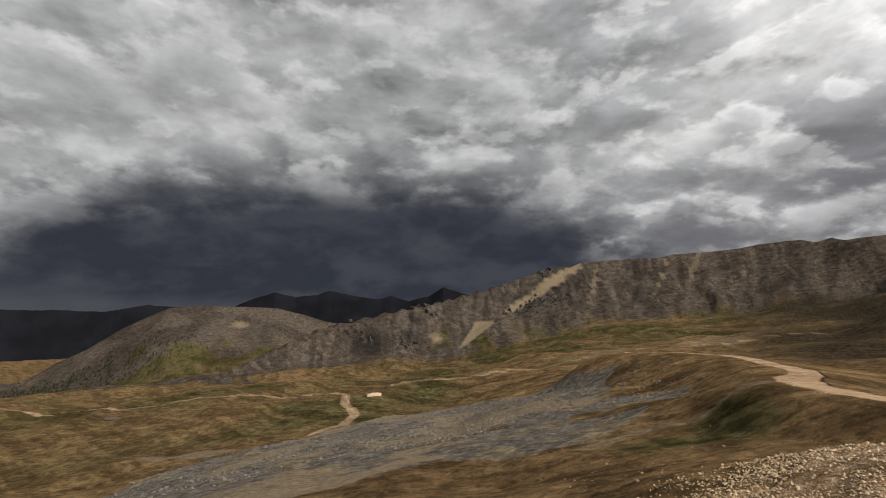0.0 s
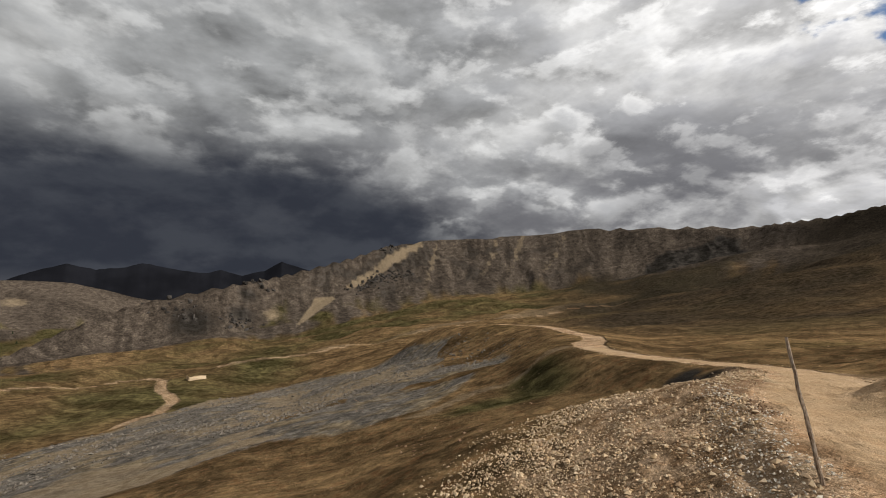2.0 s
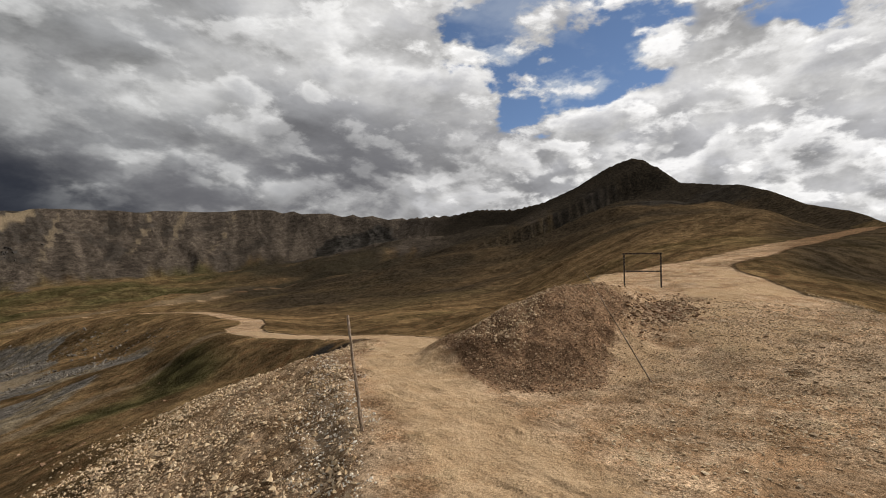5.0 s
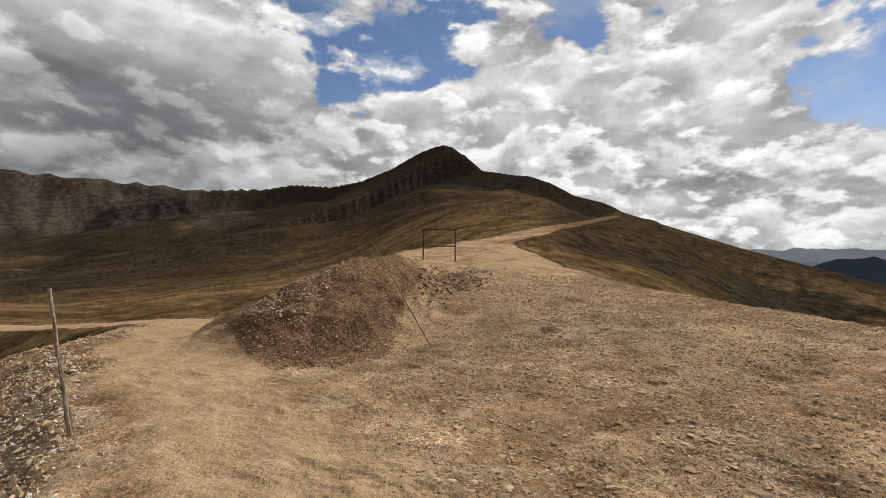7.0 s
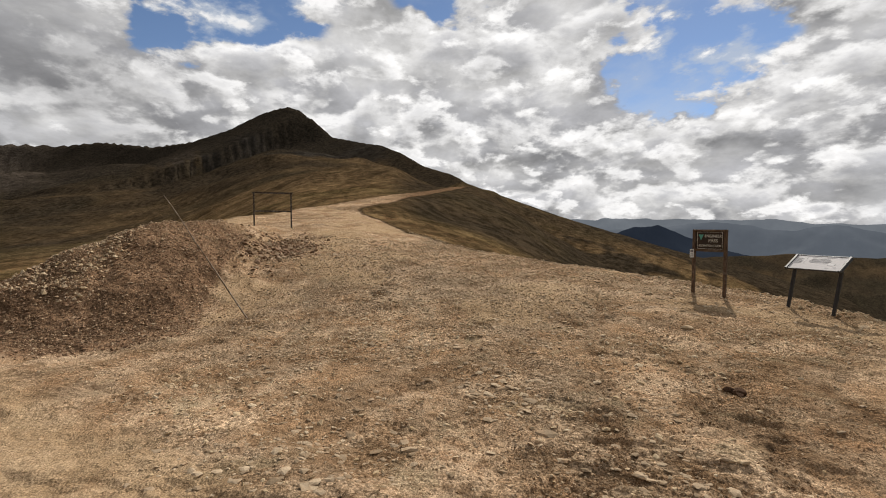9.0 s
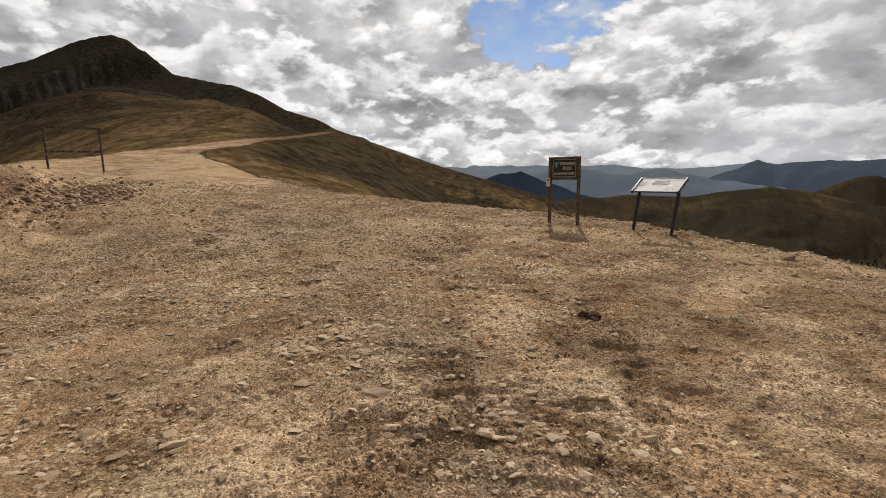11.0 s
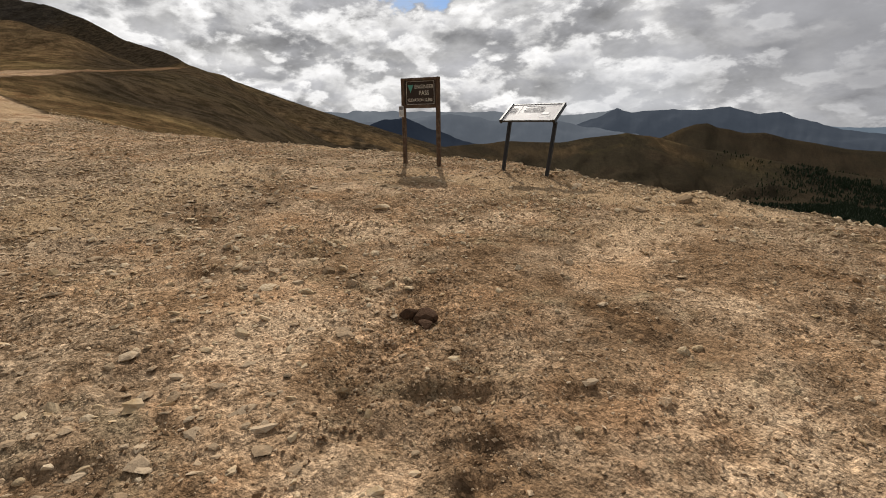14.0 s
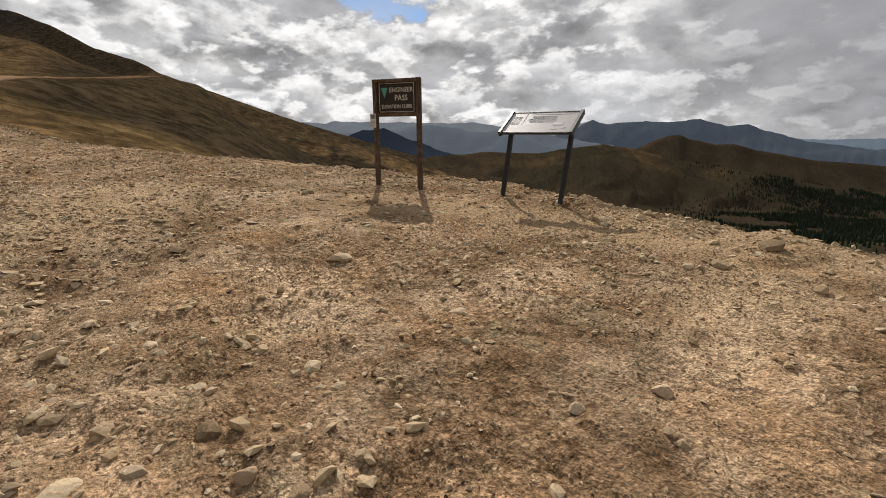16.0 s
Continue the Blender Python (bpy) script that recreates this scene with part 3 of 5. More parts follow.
# ---------- the ground ----------
DUMP = [(-84, 118), (-86, 151), (-58, 170), (-25, 222), (1, 246), (25, 211), (44, 188), (57, 163), (57, 124), (49, 97), (28, 75), (13, 65),
        (6, 67), (-3, 82), (-15, 74), (-21, 68), (-28, 60), (-50, 82)]
VALLEY_ROAD = [(-420, 380, 0), (-324, 350, 0), (-204, 296, 0), (-150, 326, 0), (-98, 410, 0), (-38, 356, 0), (3, 359, 0), (48, 374, 0), (91, 371, 0),
               (160, 392, 0), (242, 415, 0), (330, 400, 0), (430, 360, 0)]
SPUR = [(-92, 400, 0), (-68, 320, 0), (-60, 272, 0), (-46, 230, 0), (-46, 203, 0), (-53, 186, 0)]
HOLLOW = [(17, 52, 0), (22, 48, 0), (27, 57, 0)]
PALE_TRACK = [(34, 62, 0), (27, 60, 0), (20, 63, 0), (12, 57, 0)]


def brow(x, y, rough):
    """On the steep side of the cut bank."""
    return smooth(-0.5, 0.3, y + rough - np.interp(x, [12.5, 14.4, 18.3, 22.5, 26.0], [6.2, 6.3, 6.9, 6.9, 7.4])) * smooth(1.6, 2.6, along(x, y, ROAD)[0] + rough)


def covers(x, y, z):
    """Shares of green, grey gravel, dirt; dark rock, scree, pale earth."""
    r, az = np.hypot(x, y), np.degrees(np.arctan2(x, y))
    n1, n2 = fbm(x / 60, y / 60, 4, 101), fbm(x / 9, y / 9, 4, 111)
    rel = (z - 1.3) / np.maximum(r, 1) * 57.3
    green = 0.54 * smooth(-20, 0, az) * (1 - smooth(48, 62, az)) * smooth(420, 560, r) * (1 - smooth(950, 1150, r))
    green = np.maximum(green, 0.6 * smooth(-8, -18, az) * smooth(600, 800, r) * (r < 1900))
    green = np.maximum(green, 0.62 * smooth(-60, -40, az) * (1 - smooth(-6, 8, az)) * smooth(150, 230, r) * (1 - smooth(420, 700, r)))
    green = np.maximum(green, 0.8 * np.exp(-(along(x, y, HOLLOW)[0] / 6) ** 2))
    green = np.maximum(green, (0.52 + 0.6 * fbm(x / 150, y / 150, 3, 195)) * smooth(120, 135, az) * smooth(200, 400, r))
    green = green + 0.5 * n1 * (green > 0.1)
    gravel = smooth(-10, 6, inside(x, y, DUMP) + n1 * 14) * (1 - 0.75 * smooth(0.02, 0.22, fbm(x / 30, y / 22, 4, 107)) * smooth(-30, 5, x))
    on = inside(x, y, PLATFORM)
    road = 1 - smooth(1.7, 2.9, along(x, y, ROAD)[0] + n2 * 0.8)
    track = 1 - smooth(2.4, 4.2, along(x, y, TRACK)[0] + n2)
    thin = 1 - smooth(2.0, 4.2, np.minimum(along(x, y, VALLEY_ROAD)[0], along(x, y, SPUR)[0]))
    bank, top, run = along(x, y, MOUND)
    dirt = np.maximum.reduce([smooth(-1.2, 0.8, on + n2 * 1.5), road, track, 0.62 * thin])
    # rubble thrown down beside the road
    spill = smooth(15.0, 6.0, along(x, y, ROAD)[0] + n2 * 8) * smooth(44, 30, r) * (y > 0)
    scarp, top, run = along(x, y, SCARP)
    streak = fbm(run_of(x, y, SCARP) / 28 + n1, scarp / 400, 3, 131)
    scree = smooth(400, 170, scarp + 110 * streak) * smooth(6, 14, az) * 0.95
    scree = np.maximum(scree, 0.8 * smooth(300, 120, scarp + 160 * n1 + 120 * streak) * (az < 14))
    grey, top, run = along(x, y, GREY_HILL)
    scree = np.maximum(scree, smooth(520, 200, grey + 300 * n1))
    peak, top, run = along(x, y, PEAK)
    rock = smooth(230, 90, peak + 90 * n1) * smooth(68, 73, az)
    for cx, cy, size in ((170, 1062, 55), (250, 1120, 70), (-75, 930, 40), (-70, 985, 30), (-150, 900, 60), (300, 1160, 30)):
        rock = np.maximum(rock, 0.66 * np.exp(-((x - cx) ** 2 + (y - cy) ** 2) / size ** 2))
    rock = np.maximum(rock, 0.5 * smooth(0.06, 0.26, ridged(x / 120, y / 120, 4, 141) - 0.25) * smooth(400, 160, scarp) * smooth(-12, 6, az) * (1 - smooth(30, 60, az)))
    shoulder = along(x, y, KNOLL)[0]
    gravel = np.maximum(gravel, 0.42 * (1 - smooth(107, 112, az)) * smooth(46, 4, shoulder + 8 * n1) * (r > 60) * (r < 215) * smooth(94, 98, az))
    dirt = np.maximum(dirt, 0.62 * spill)
    # the dark rocky band under the far crest
    band = along(x, y, [(590, 728, 0), (751, 756, 0), (824, 699, 0), (720, 560, 0)])[0]
    rock = np.maximum(rock, 0.8 * smooth(60, 20, band + 60 * n1))
    # red-brown face of the cut bank
    face = smooth(7.2, 6.2, bank + n2) * brow(x, y, n2) * smooth(27, 23, x + 2 * n2)
    rock = np.maximum(rock, face)
    # broken rock under the signboard frame
    heap_ = np.exp(-((x - 25.5) ** 2 / 12 + (y - 5.6 - 0.05 * (x - 25)) ** 2 / 1.6)) + n2
    rock = np.maximum(rock, 0.75 * smooth(0.3, 0.6, heap_) * (r < 40))
    pale = smooth(0.35, 0.6, streak + 0.2) * smooth(260, 60, scarp) * smooth(9, 13, az) * 0.25
    chute = along(x, y, [(146, 1047, 0), (210, 1090, 0), (325, 1175, 0)])[0]
    pale = np.maximum(pale, 0.75 * smooth(26, 10, chute + 12 * n2))
    for line in ([(600, 1105, 0), (500, 980, 0), (417, 885, 0)], [(530, 1120, 0), (470, 1030, 0), (428, 981, 0)], [(690, 1045, 0), (620, 975, 0), (550, 920, 0)], [(374, 1156, 0), (300, 1000, 0), (259, 881, 0)]):
        d, top, run = along(x, y, line)
        pale = np.maximum(pale, 0.52 * smooth(11, 3, d + 14 * n2) * smooth(300, 120, run))
    scar = along(x, y, [(75, 990, 0), (45, 920, 0), (15, 854, 0)])
    pale = np.maximum(pale, smooth(30, 16, scar[0] + 0.16 * scar[2]))
    pale = np.maximum(pale, 0.7 * np.exp(-((x + 700) ** 2 + (y - 1590) ** 2) / 40 ** 2))
    pale = np.maximum(pale, 0.5 * smooth(3.5, 1.0, along(x, y, PALE_TRACK)[0] + n2 * 3))
    pale = np.maximum(pale, 0.75 * smooth(5, 2, along(x, y, [(-28, 58, 0), (-21, 66, 0), (-14, 72, 0), (-5, 78, 0)])[0] + n2 * 4))
    pale = np.maximum(pale, 0.6 * smooth(8, 3, along(x, y, [(-107, 174, 0), (-93, 174, 0), (-77, 165, 0)])[0] + n2 * 4))
    pale = np.maximum(pale, 0.46 * smooth(26, 8, along(x, y, [(20, 372, 0), (91, 378, 0), (160, 400, 0), (242, 424, 0), (330, 410, 0), (420, 370, 0)])[0] + n1 * 20))
    pale = np.maximum(pale, 0.7 * np.exp(-((x + 22) ** 2 + (y - 945) ** 2) / 22 ** 2))
    # streaks: down the fall line under the crests, along the slope in the tundra
    down = np.where(scarp < grey, fbm(run_of(x, y, SCARP) / 11 + n1 * 2.5, scarp / 170 + n2, 4, 151), fbm(x / 90, y / 90, 4, 161))
    lie = fbm((0.8 * x - 0.6 * y) / 34 + n2, (0.6 * x + 0.8 * y) / 6 + 1.5 * n1, 5, 171, 0.65)
    near = smooth(40, 14, r)
    steep_ = np.maximum(smooth(360, 260, scarp) * smooth(62, 50, az), grey < 600)
    streaks = (down * steep_ + lie * (1 - steep_)) * (1 - near) + near * fbm(x / 0.9 + y / 5, y / 0.9 - x / 5, 4, 181)
    flank = smooth(88, 95, az) * (r > 40) * (r < 700)
    streaks = streaks * (1 - flank) + flank * 0.6 * fbm(x / 2.5, y / 2.5, 4, 187)
    # cloud shade painted into the ground: cirque, far flank of the knoll, southern hills
    shade_damp = (0.56 + 0.24 * smooth(200, 420, r) + 0.5 * n1) * (1 - 0.75 * smooth(330, 150, scarp + 60 * n1) * smooth(62, 52, az)) * smooth(22, 40, az) * (1 - 0.12 * smooth(76, 88, az)) * smooth(50, 240, r)
    shade_damp = np.maximum(shade_damp, (0.70 + 0.2 * n2 + 0.6 * np.maximum(smooth(202, 225, r), smooth(111, 118, az))) * smooth(86, 96, az) * smooth(42, 60, r) * (r < 700) * (1 - 0.8 * smooth(24, 8, shoulder + 20 * n2)))
    shade_damp = np.maximum(shade_damp, (0.98 + 0.9 * fbm(x / 260, y / 260, 3, 191)) * smooth(112, 120, az) * smooth(200, 400, r))
    # damp ground in the ruts and in patches of the pass
    damp = np.maximum(0.52 * rut(x, y), 0.12 + 0.22 * np.exp(-((x - 3.6) ** 2 + (y + 5.2) ** 2) / 9) + 0.8 * fbm(x / 0.7 + 3, y / 0.7, 3, 197)) * smooth(30, 16, r) * smooth(0.3, 1.6, on) * smooth(2.0, -0.8, y - 0.12 * x)
    shade_damp = np.maximum(shade_damp, damp)
    lane = smooth(2.6, 1.0, along(x, y, ROAD)[0] + n2) * (r < 70)
    pale = np.maximum(pale, np.maximum(0.9 * lane, 0.75 * smooth(0.05, 0.3, fbm(x / 3.0, y / 3.0, 3, 203)) * (on > 0) * smooth(8, 12, x - 0.5 * y)))
    pale = np.maximum(pale, 0.62 * smooth(0.10, 0.24, fbm(x / 26 + 5, y / 26, 4, 199)) * (gravel > 0.4))
    return np.stack([green, gravel, dirt, 0.5 + 0.9 * streaks], -1), np.stack([rock, scree, pale, shade_damp], -1)


def mesh_from(name, verts, faces, mat, smooth_=False):
    me = bpy.data.meshes.new(name)
    verts, faces = np.asarray(verts, np.float32), np.asarray(faces, np.int32)
    n = faces.shape[1]
    me.vertices.add(len(verts))
    me.vertices.foreach_set("co", verts.ravel())
    me.loops.add(faces.size)
    me.loops.foreach_set("vertex_index", faces.ravel())
    me.polygons.add(len(faces))
    me.polygons.foreach_set("loop_start", np.arange(0, faces.size, n, dtype=np.int32))
    me.update(calc_edges=True)
    me.validate()
    me.polygons.foreach_set("use_smooth", np.full(len(faces), smooth_))
    me.materials.append(mat)
    return me


def build_ground():
    cx, cy = 2.2, -1.8
    az = np.radians(np.concatenate([np.arange(-60, 184, 0.3), np.arange(186, 298, 2.0)]))
    rr = np.concatenate([[0.0], np.geomspace(0.6, 30, 430), np.geomspace(30.5, 4950, 330)])
    a, r = np.meshgrid(az, rr)
    x, y = cx + r * np.sin(a), cy + r * np.cos(a)
    z = height(x.ravel(), y.ravel()).reshape(x.shape)
    z = np.where(r > 3600, z - (r - 3600) * 0.12, z)
    na, nr = len(az), len(rr)
    i, j = np.meshgrid(np.arange(nr - 1), np.arange(na), indexing="ij")
    k = (j + 1) % na
    faces = np.stack([i * na + j, (i + 1) * na + j, (i + 1) * na + k, i * na + k], -1).reshape(-1, 4)
    me = mesh_from("ground", np.stack([x, y, z], -1).reshape(-1, 3), faces[:, ::-1], GROUND, True)
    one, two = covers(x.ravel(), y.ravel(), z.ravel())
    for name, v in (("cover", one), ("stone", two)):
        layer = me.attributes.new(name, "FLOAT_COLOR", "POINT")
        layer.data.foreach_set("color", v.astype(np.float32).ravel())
    return tagged(new("ground", me), "brown alpine tundra, scree slopes and tan dirt pass", "ground", kind="structure")


build_ground()


def far_range(name, label, line, mat, foot, rough, seed):
    """A distant range: a rough wall of ridges below its crest line."""
    line = np.array(line)
    run = np.concatenate([[0], np.cumsum(np.hypot(*np.diff(line[:, :2], axis=0).T))])
    s = np.linspace(0, run[-1], 420)
    x, y, z = (np.interp(s, run, line[:, k]) for k in range(3))
    rows = []
    for k, f in enumerate(np.linspace(0, 1, 14)):
        reach = 1 - 0.16 * f
        px, py = x * reach, y * reach
        pz = z * (1 - f) + foot * f + ridged(s / 420 + f * 0.8, f * 2 + s / 900, 4, seed) * rough * min(1, f * 3) * (1 - f) + fbm(s / 90, s * 0, 3, seed) * 14 * (1 - f)
        rows.append(np.stack([px, py, pz], -1))
    n = len(s)
    i, j = np.meshgrid(np.arange(13), np.arange(n - 1), indexing="ij")
    faces = np.stack([i * n + j, i * n + j + 1, (i + 1) * n + j + 1, (i + 1) * n + j], -1).reshape(-1, 4)
    return tagged(new(name, mesh_from(name, np.concatenate(rows), faces, mat, True)), label, "mountains", kind="structure")


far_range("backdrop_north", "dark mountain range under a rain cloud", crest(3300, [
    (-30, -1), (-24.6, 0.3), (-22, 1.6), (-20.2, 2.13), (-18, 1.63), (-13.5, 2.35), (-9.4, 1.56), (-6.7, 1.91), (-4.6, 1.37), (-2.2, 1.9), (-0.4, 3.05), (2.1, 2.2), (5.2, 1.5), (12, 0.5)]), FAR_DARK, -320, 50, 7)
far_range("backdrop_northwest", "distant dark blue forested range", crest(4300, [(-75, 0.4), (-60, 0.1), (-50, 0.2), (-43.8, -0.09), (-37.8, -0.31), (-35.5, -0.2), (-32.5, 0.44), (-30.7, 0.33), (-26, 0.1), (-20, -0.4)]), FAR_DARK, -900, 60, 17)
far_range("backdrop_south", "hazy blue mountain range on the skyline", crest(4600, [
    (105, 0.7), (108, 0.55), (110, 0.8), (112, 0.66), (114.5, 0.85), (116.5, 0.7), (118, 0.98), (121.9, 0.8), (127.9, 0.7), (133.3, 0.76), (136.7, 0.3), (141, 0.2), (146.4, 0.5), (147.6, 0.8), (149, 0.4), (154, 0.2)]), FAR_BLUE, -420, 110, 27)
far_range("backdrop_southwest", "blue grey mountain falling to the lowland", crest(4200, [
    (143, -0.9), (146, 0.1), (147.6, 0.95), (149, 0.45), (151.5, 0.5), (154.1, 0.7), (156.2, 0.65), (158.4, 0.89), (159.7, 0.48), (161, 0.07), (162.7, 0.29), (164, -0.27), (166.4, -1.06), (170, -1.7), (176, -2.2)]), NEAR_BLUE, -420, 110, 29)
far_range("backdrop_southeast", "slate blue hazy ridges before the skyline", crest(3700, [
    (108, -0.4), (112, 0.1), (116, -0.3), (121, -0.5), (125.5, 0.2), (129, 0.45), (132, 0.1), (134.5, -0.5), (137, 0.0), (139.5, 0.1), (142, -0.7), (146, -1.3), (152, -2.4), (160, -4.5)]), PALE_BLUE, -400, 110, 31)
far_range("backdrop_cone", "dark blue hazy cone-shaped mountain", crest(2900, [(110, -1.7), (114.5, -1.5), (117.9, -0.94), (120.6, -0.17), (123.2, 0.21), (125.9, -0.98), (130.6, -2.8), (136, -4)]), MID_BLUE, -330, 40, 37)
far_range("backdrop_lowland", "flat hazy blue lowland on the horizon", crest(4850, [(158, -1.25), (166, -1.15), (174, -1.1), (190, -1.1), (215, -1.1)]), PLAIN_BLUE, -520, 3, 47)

# ---------- helpers for things ----------


def part(name, bm, mat, parent=None, label=""):
    me = bpy.data.meshes.new(name)
    bm.to_mesh(me)
    bm.free()
    me.materials.append(mat)
    ob = new(name, me)
    ob.parent = parent
    if label:
        ob["label"] = label
    return ob


def empty(name, m):
    ob = new(name)
    ob.matrix_world = m
    ob.empty_display_size = 0.2
    return ob


def block(bm, centre, size, bevel=0.006, turn=None):
    made = bmesh.ops.create_cube(bm, size=1.0)["verts"]
    bmesh.ops.scale(bm, vec=size, verts=made)
    edges = list({e for v in made for e in v.link_edges})
    if bevel:
        made = bmesh.ops.bevel(bm, geom=edges, offset=bevel, segments=2, affect="EDGES")["verts"]
        made = list({v for v in made})
    m = Matrix.Translation(centre) @ (turn or Matrix())
    done, todo = set(), list(made)
    while todo:
        v = todo.pop()
        if v in done:
            continue
        done.add(v)
        todo.extend(e.other_vert(v) for e in v.link_edges)
    bmesh.ops.transform(bm, matrix=m, verts=list(done))
    return bm


def bar(points, radius, sides=8, wobble=0.0, seed=0, taper=1.0):
    """A round or square stick along points."""
    rnd = random.Random(seed)
    bm = bmesh.new()
    rings = []
    n = len(points)
    for k, p in enumerate(points):
        p = Vector(p)
        a = Vector(points[max(0, k - 1)])
        b = Vector(points[min(n - 1, k + 1)])
        way = (b - a).normalized()
        side = way.orthogonal().normalized()
        over = way.cross(side)
        rad = radius * (1 + (taper - 1) * k / (n - 1))
        ring = []
        for s in range(sides):
            t = 2 * math.pi * s / sides
            q = rad * (1 + rnd.uniform(-wobble, wobble))
            ring.append(bm.verts.new(p + side * math.cos(t) * q + over * math.sin(t) * q))
        rings.append(ring)
    for one, two in zip(rings, rings[1:]):
        for s in range(sides):
            bm.faces.new((one[s], one[(s + 1) % sides], two[(s + 1) % sides], two[s]))
    bm.faces.new(rings[0][::-1])
    bm.faces.new(rings[-1])
    return bm


def at_ground(x, y):
    return float(height(np.array([x]), np.array([y]))[0])


def letters(text, size, depth=0.004):
    curve = bpy.data.curves.new("letters", "FONT")
    curve.body, curve.size, curve.extrude = text, size, depth
    curve.align_x, curve.align_y = "CENTER", "CENTER"
    ob = bpy.data.objects.new("letters", curve)
    scene.collection.objects.link(ob)
    me = bpy.data.meshes.new_from_object(ob.evaluated_get(bpy.context.evaluated_depsgraph_get()))
    bpy.data.objects.remove(ob)
    bm = bmesh.new()
    bm.from_mesh(me)
    bpy.data.meshes.remove(me)
    return bm


def stood(bm, width, x, y, z, tall=1.0):
    """Letters stood upright, facing -y, scaled to a width."""
    xs = [v.co.x for v in bm.verts]
    k = width / (max(xs) - min(xs))
    bmesh.ops.transform(bm, matrix=Matrix.Translation((x, y, z)) @ Matrix.Rotation(radians(90), 4, "X") @ Matrix.Diagonal((k, k * tall, 1, 1)), verts=bm.verts)
    return bm


def lettering(text, width, x, y, z, tall, board):
    """A line of letters, each one a part of the board."""
    whole = stood(letters(text, 0.1), width, x, y, z, tall)
    todo = set(whole.verts)
    islands = []
    while todo:
        stack, one = [todo.pop()], []
        while stack:
            v = stack.pop()
            one.append(v)
            for e in v.link_edges:
                o = e.other_vert(v)
                if o in todo:
                    todo.remove(o)
                    stack.append(o)
        islands.append(one)
    islands.sort(key=lambda one: min(v.co.x for v in one))
    for one in islands:
        keep = set(one)
        bm = bmesh.new()
        copies = {v: bm.verts.new(v.co) for v in one}
        for f in whole.faces:
            if f.verts[0] in keep:
                bm.faces.new([copies[v] for v in f.verts])
        part("letter", bm, CREAM, board, "cream raised letter")
    whole.free()


# ---------- the pass sign ----------
def pass_sign(left, right, base, top):
    run = Vector(right) - Vector(left)
    wide = run.length
    m = Matrix.Translation((*left, 0)) @ Matrix.Rotation(math.atan2(run.y, run.x), 4, "Z")
    thing = empty("pass_sign", m @ Matrix.Translation((0, 0, base)))
    tagged(thing, "dark brown wooden sign with cream letters on two weathered posts", "sign")
    up = top - base
    for k, x in enumerate((0.0, wide)):
        bm = block(bmesh.new(), (x, 0, up / 2 - 0.1), (0.088, 0.088, up + 0.2), 0.008)
        part("post", bm, POST_WOOD, thing, "weathered brown square wooden post")
    low, high = up - 0.70, up - 0.004
    board = part("board", block(bmesh.new(), (wide / 2, 0.012, (low + high) / 2), (wide - 0.092, 0.045, high - low - 0.09), 0.004), BOARD_BROWN, thing, "dark brown painted board")
    part("top_rail", block(bmesh.new(), (wide / 2, -0.004, high - 0.03), (wide + 0.084, 0.094, 0.062), 0.006), POST_WOOD, thing)
    part("bottom_rail", block(bmesh.new(), (wide / 2, -0.004, low + 0.035), (wide - 0.092, 0.075, 0.075), 0.006), POST_WOOD, thing)
    mid, half_w, half_h = (low + high) / 2 + 0.004, (wide - 0.20) / 2, (high - low) / 2 - 0.085
    for x, z, sx, sz in ((0, half_h, half_w, 0.004), (0, -half_h, half_w, 0.004), (half_w, 0, 0.004, half_h), (-half_w, 0, 0.004, half_h)):
        part("border_line", block(bmesh.new(), (wide / 2 + x, -0.0125, mid + z), (2 * sx, 0.004, 2 * sz), 0), CREAM, board, "thin cream border line")
    face = -0.0115
    lettering("ENGINEER", half_w * 1.34, wide / 2 + half_w * 0.27, face, mid + half_h * 0.52, 1.12, board)
    lettering("PASS", half_w * 0.72, wide / 2 + half_w * 0.27, face, mid - half_h * 0.04, 1.08, board)
    lettering("ELEVATION 12,800", half_w * 1.74, wide / 2, face, mid - half_h * 0.64, 1.2, board)
    bm = bmesh.new()
    v = [bm.verts.new(p) for p in ((-0.075, 0, 0.075), (0.075, 0, 0.075), (0.0, 0, -0.11))]
    bm.faces.new(v)
    solid = bmesh.ops.extrude_face_region(bm, geom=bm.faces[:])["geom"]
    bmesh.ops.translate(bm, vec=(0, -0.006, 0), verts=[g for g in solid if isinstance(g, bmesh.types.BMVert)])
    bmesh.ops.translate(bm, vec=(wide / 2 - half_w * 0.70, -0.011, mid + half_h * 0.42), verts=bm.verts)
    part("emblem", bm, TEAL, board, "teal triangle emblem")
    card = part("card", block(bmesh.new(), (-0.045, -0.052, low - 0.075), (0.13, 0.008, 0.27), 0.002), WHITE, thing, "small white notice card on the post")
    part("print", block(bmesh.new(), (-0.045, -0.0575, low + 0.0), (0.10, 0.004, 0.075), 0), INK, card)
    for k in range(4):
        part("print", block(bmesh.new(), (-0.045, -0.0575, low - 0.085 - 0.026 * k), (0.09, 0.003, 0.008), 0), INK, card)
    return thing


pass_sign((13.2, -9.49), (12.34, -9.91), min(at_ground(13.2, -9.49), at_ground(12.34, -9.91)), 1.10)


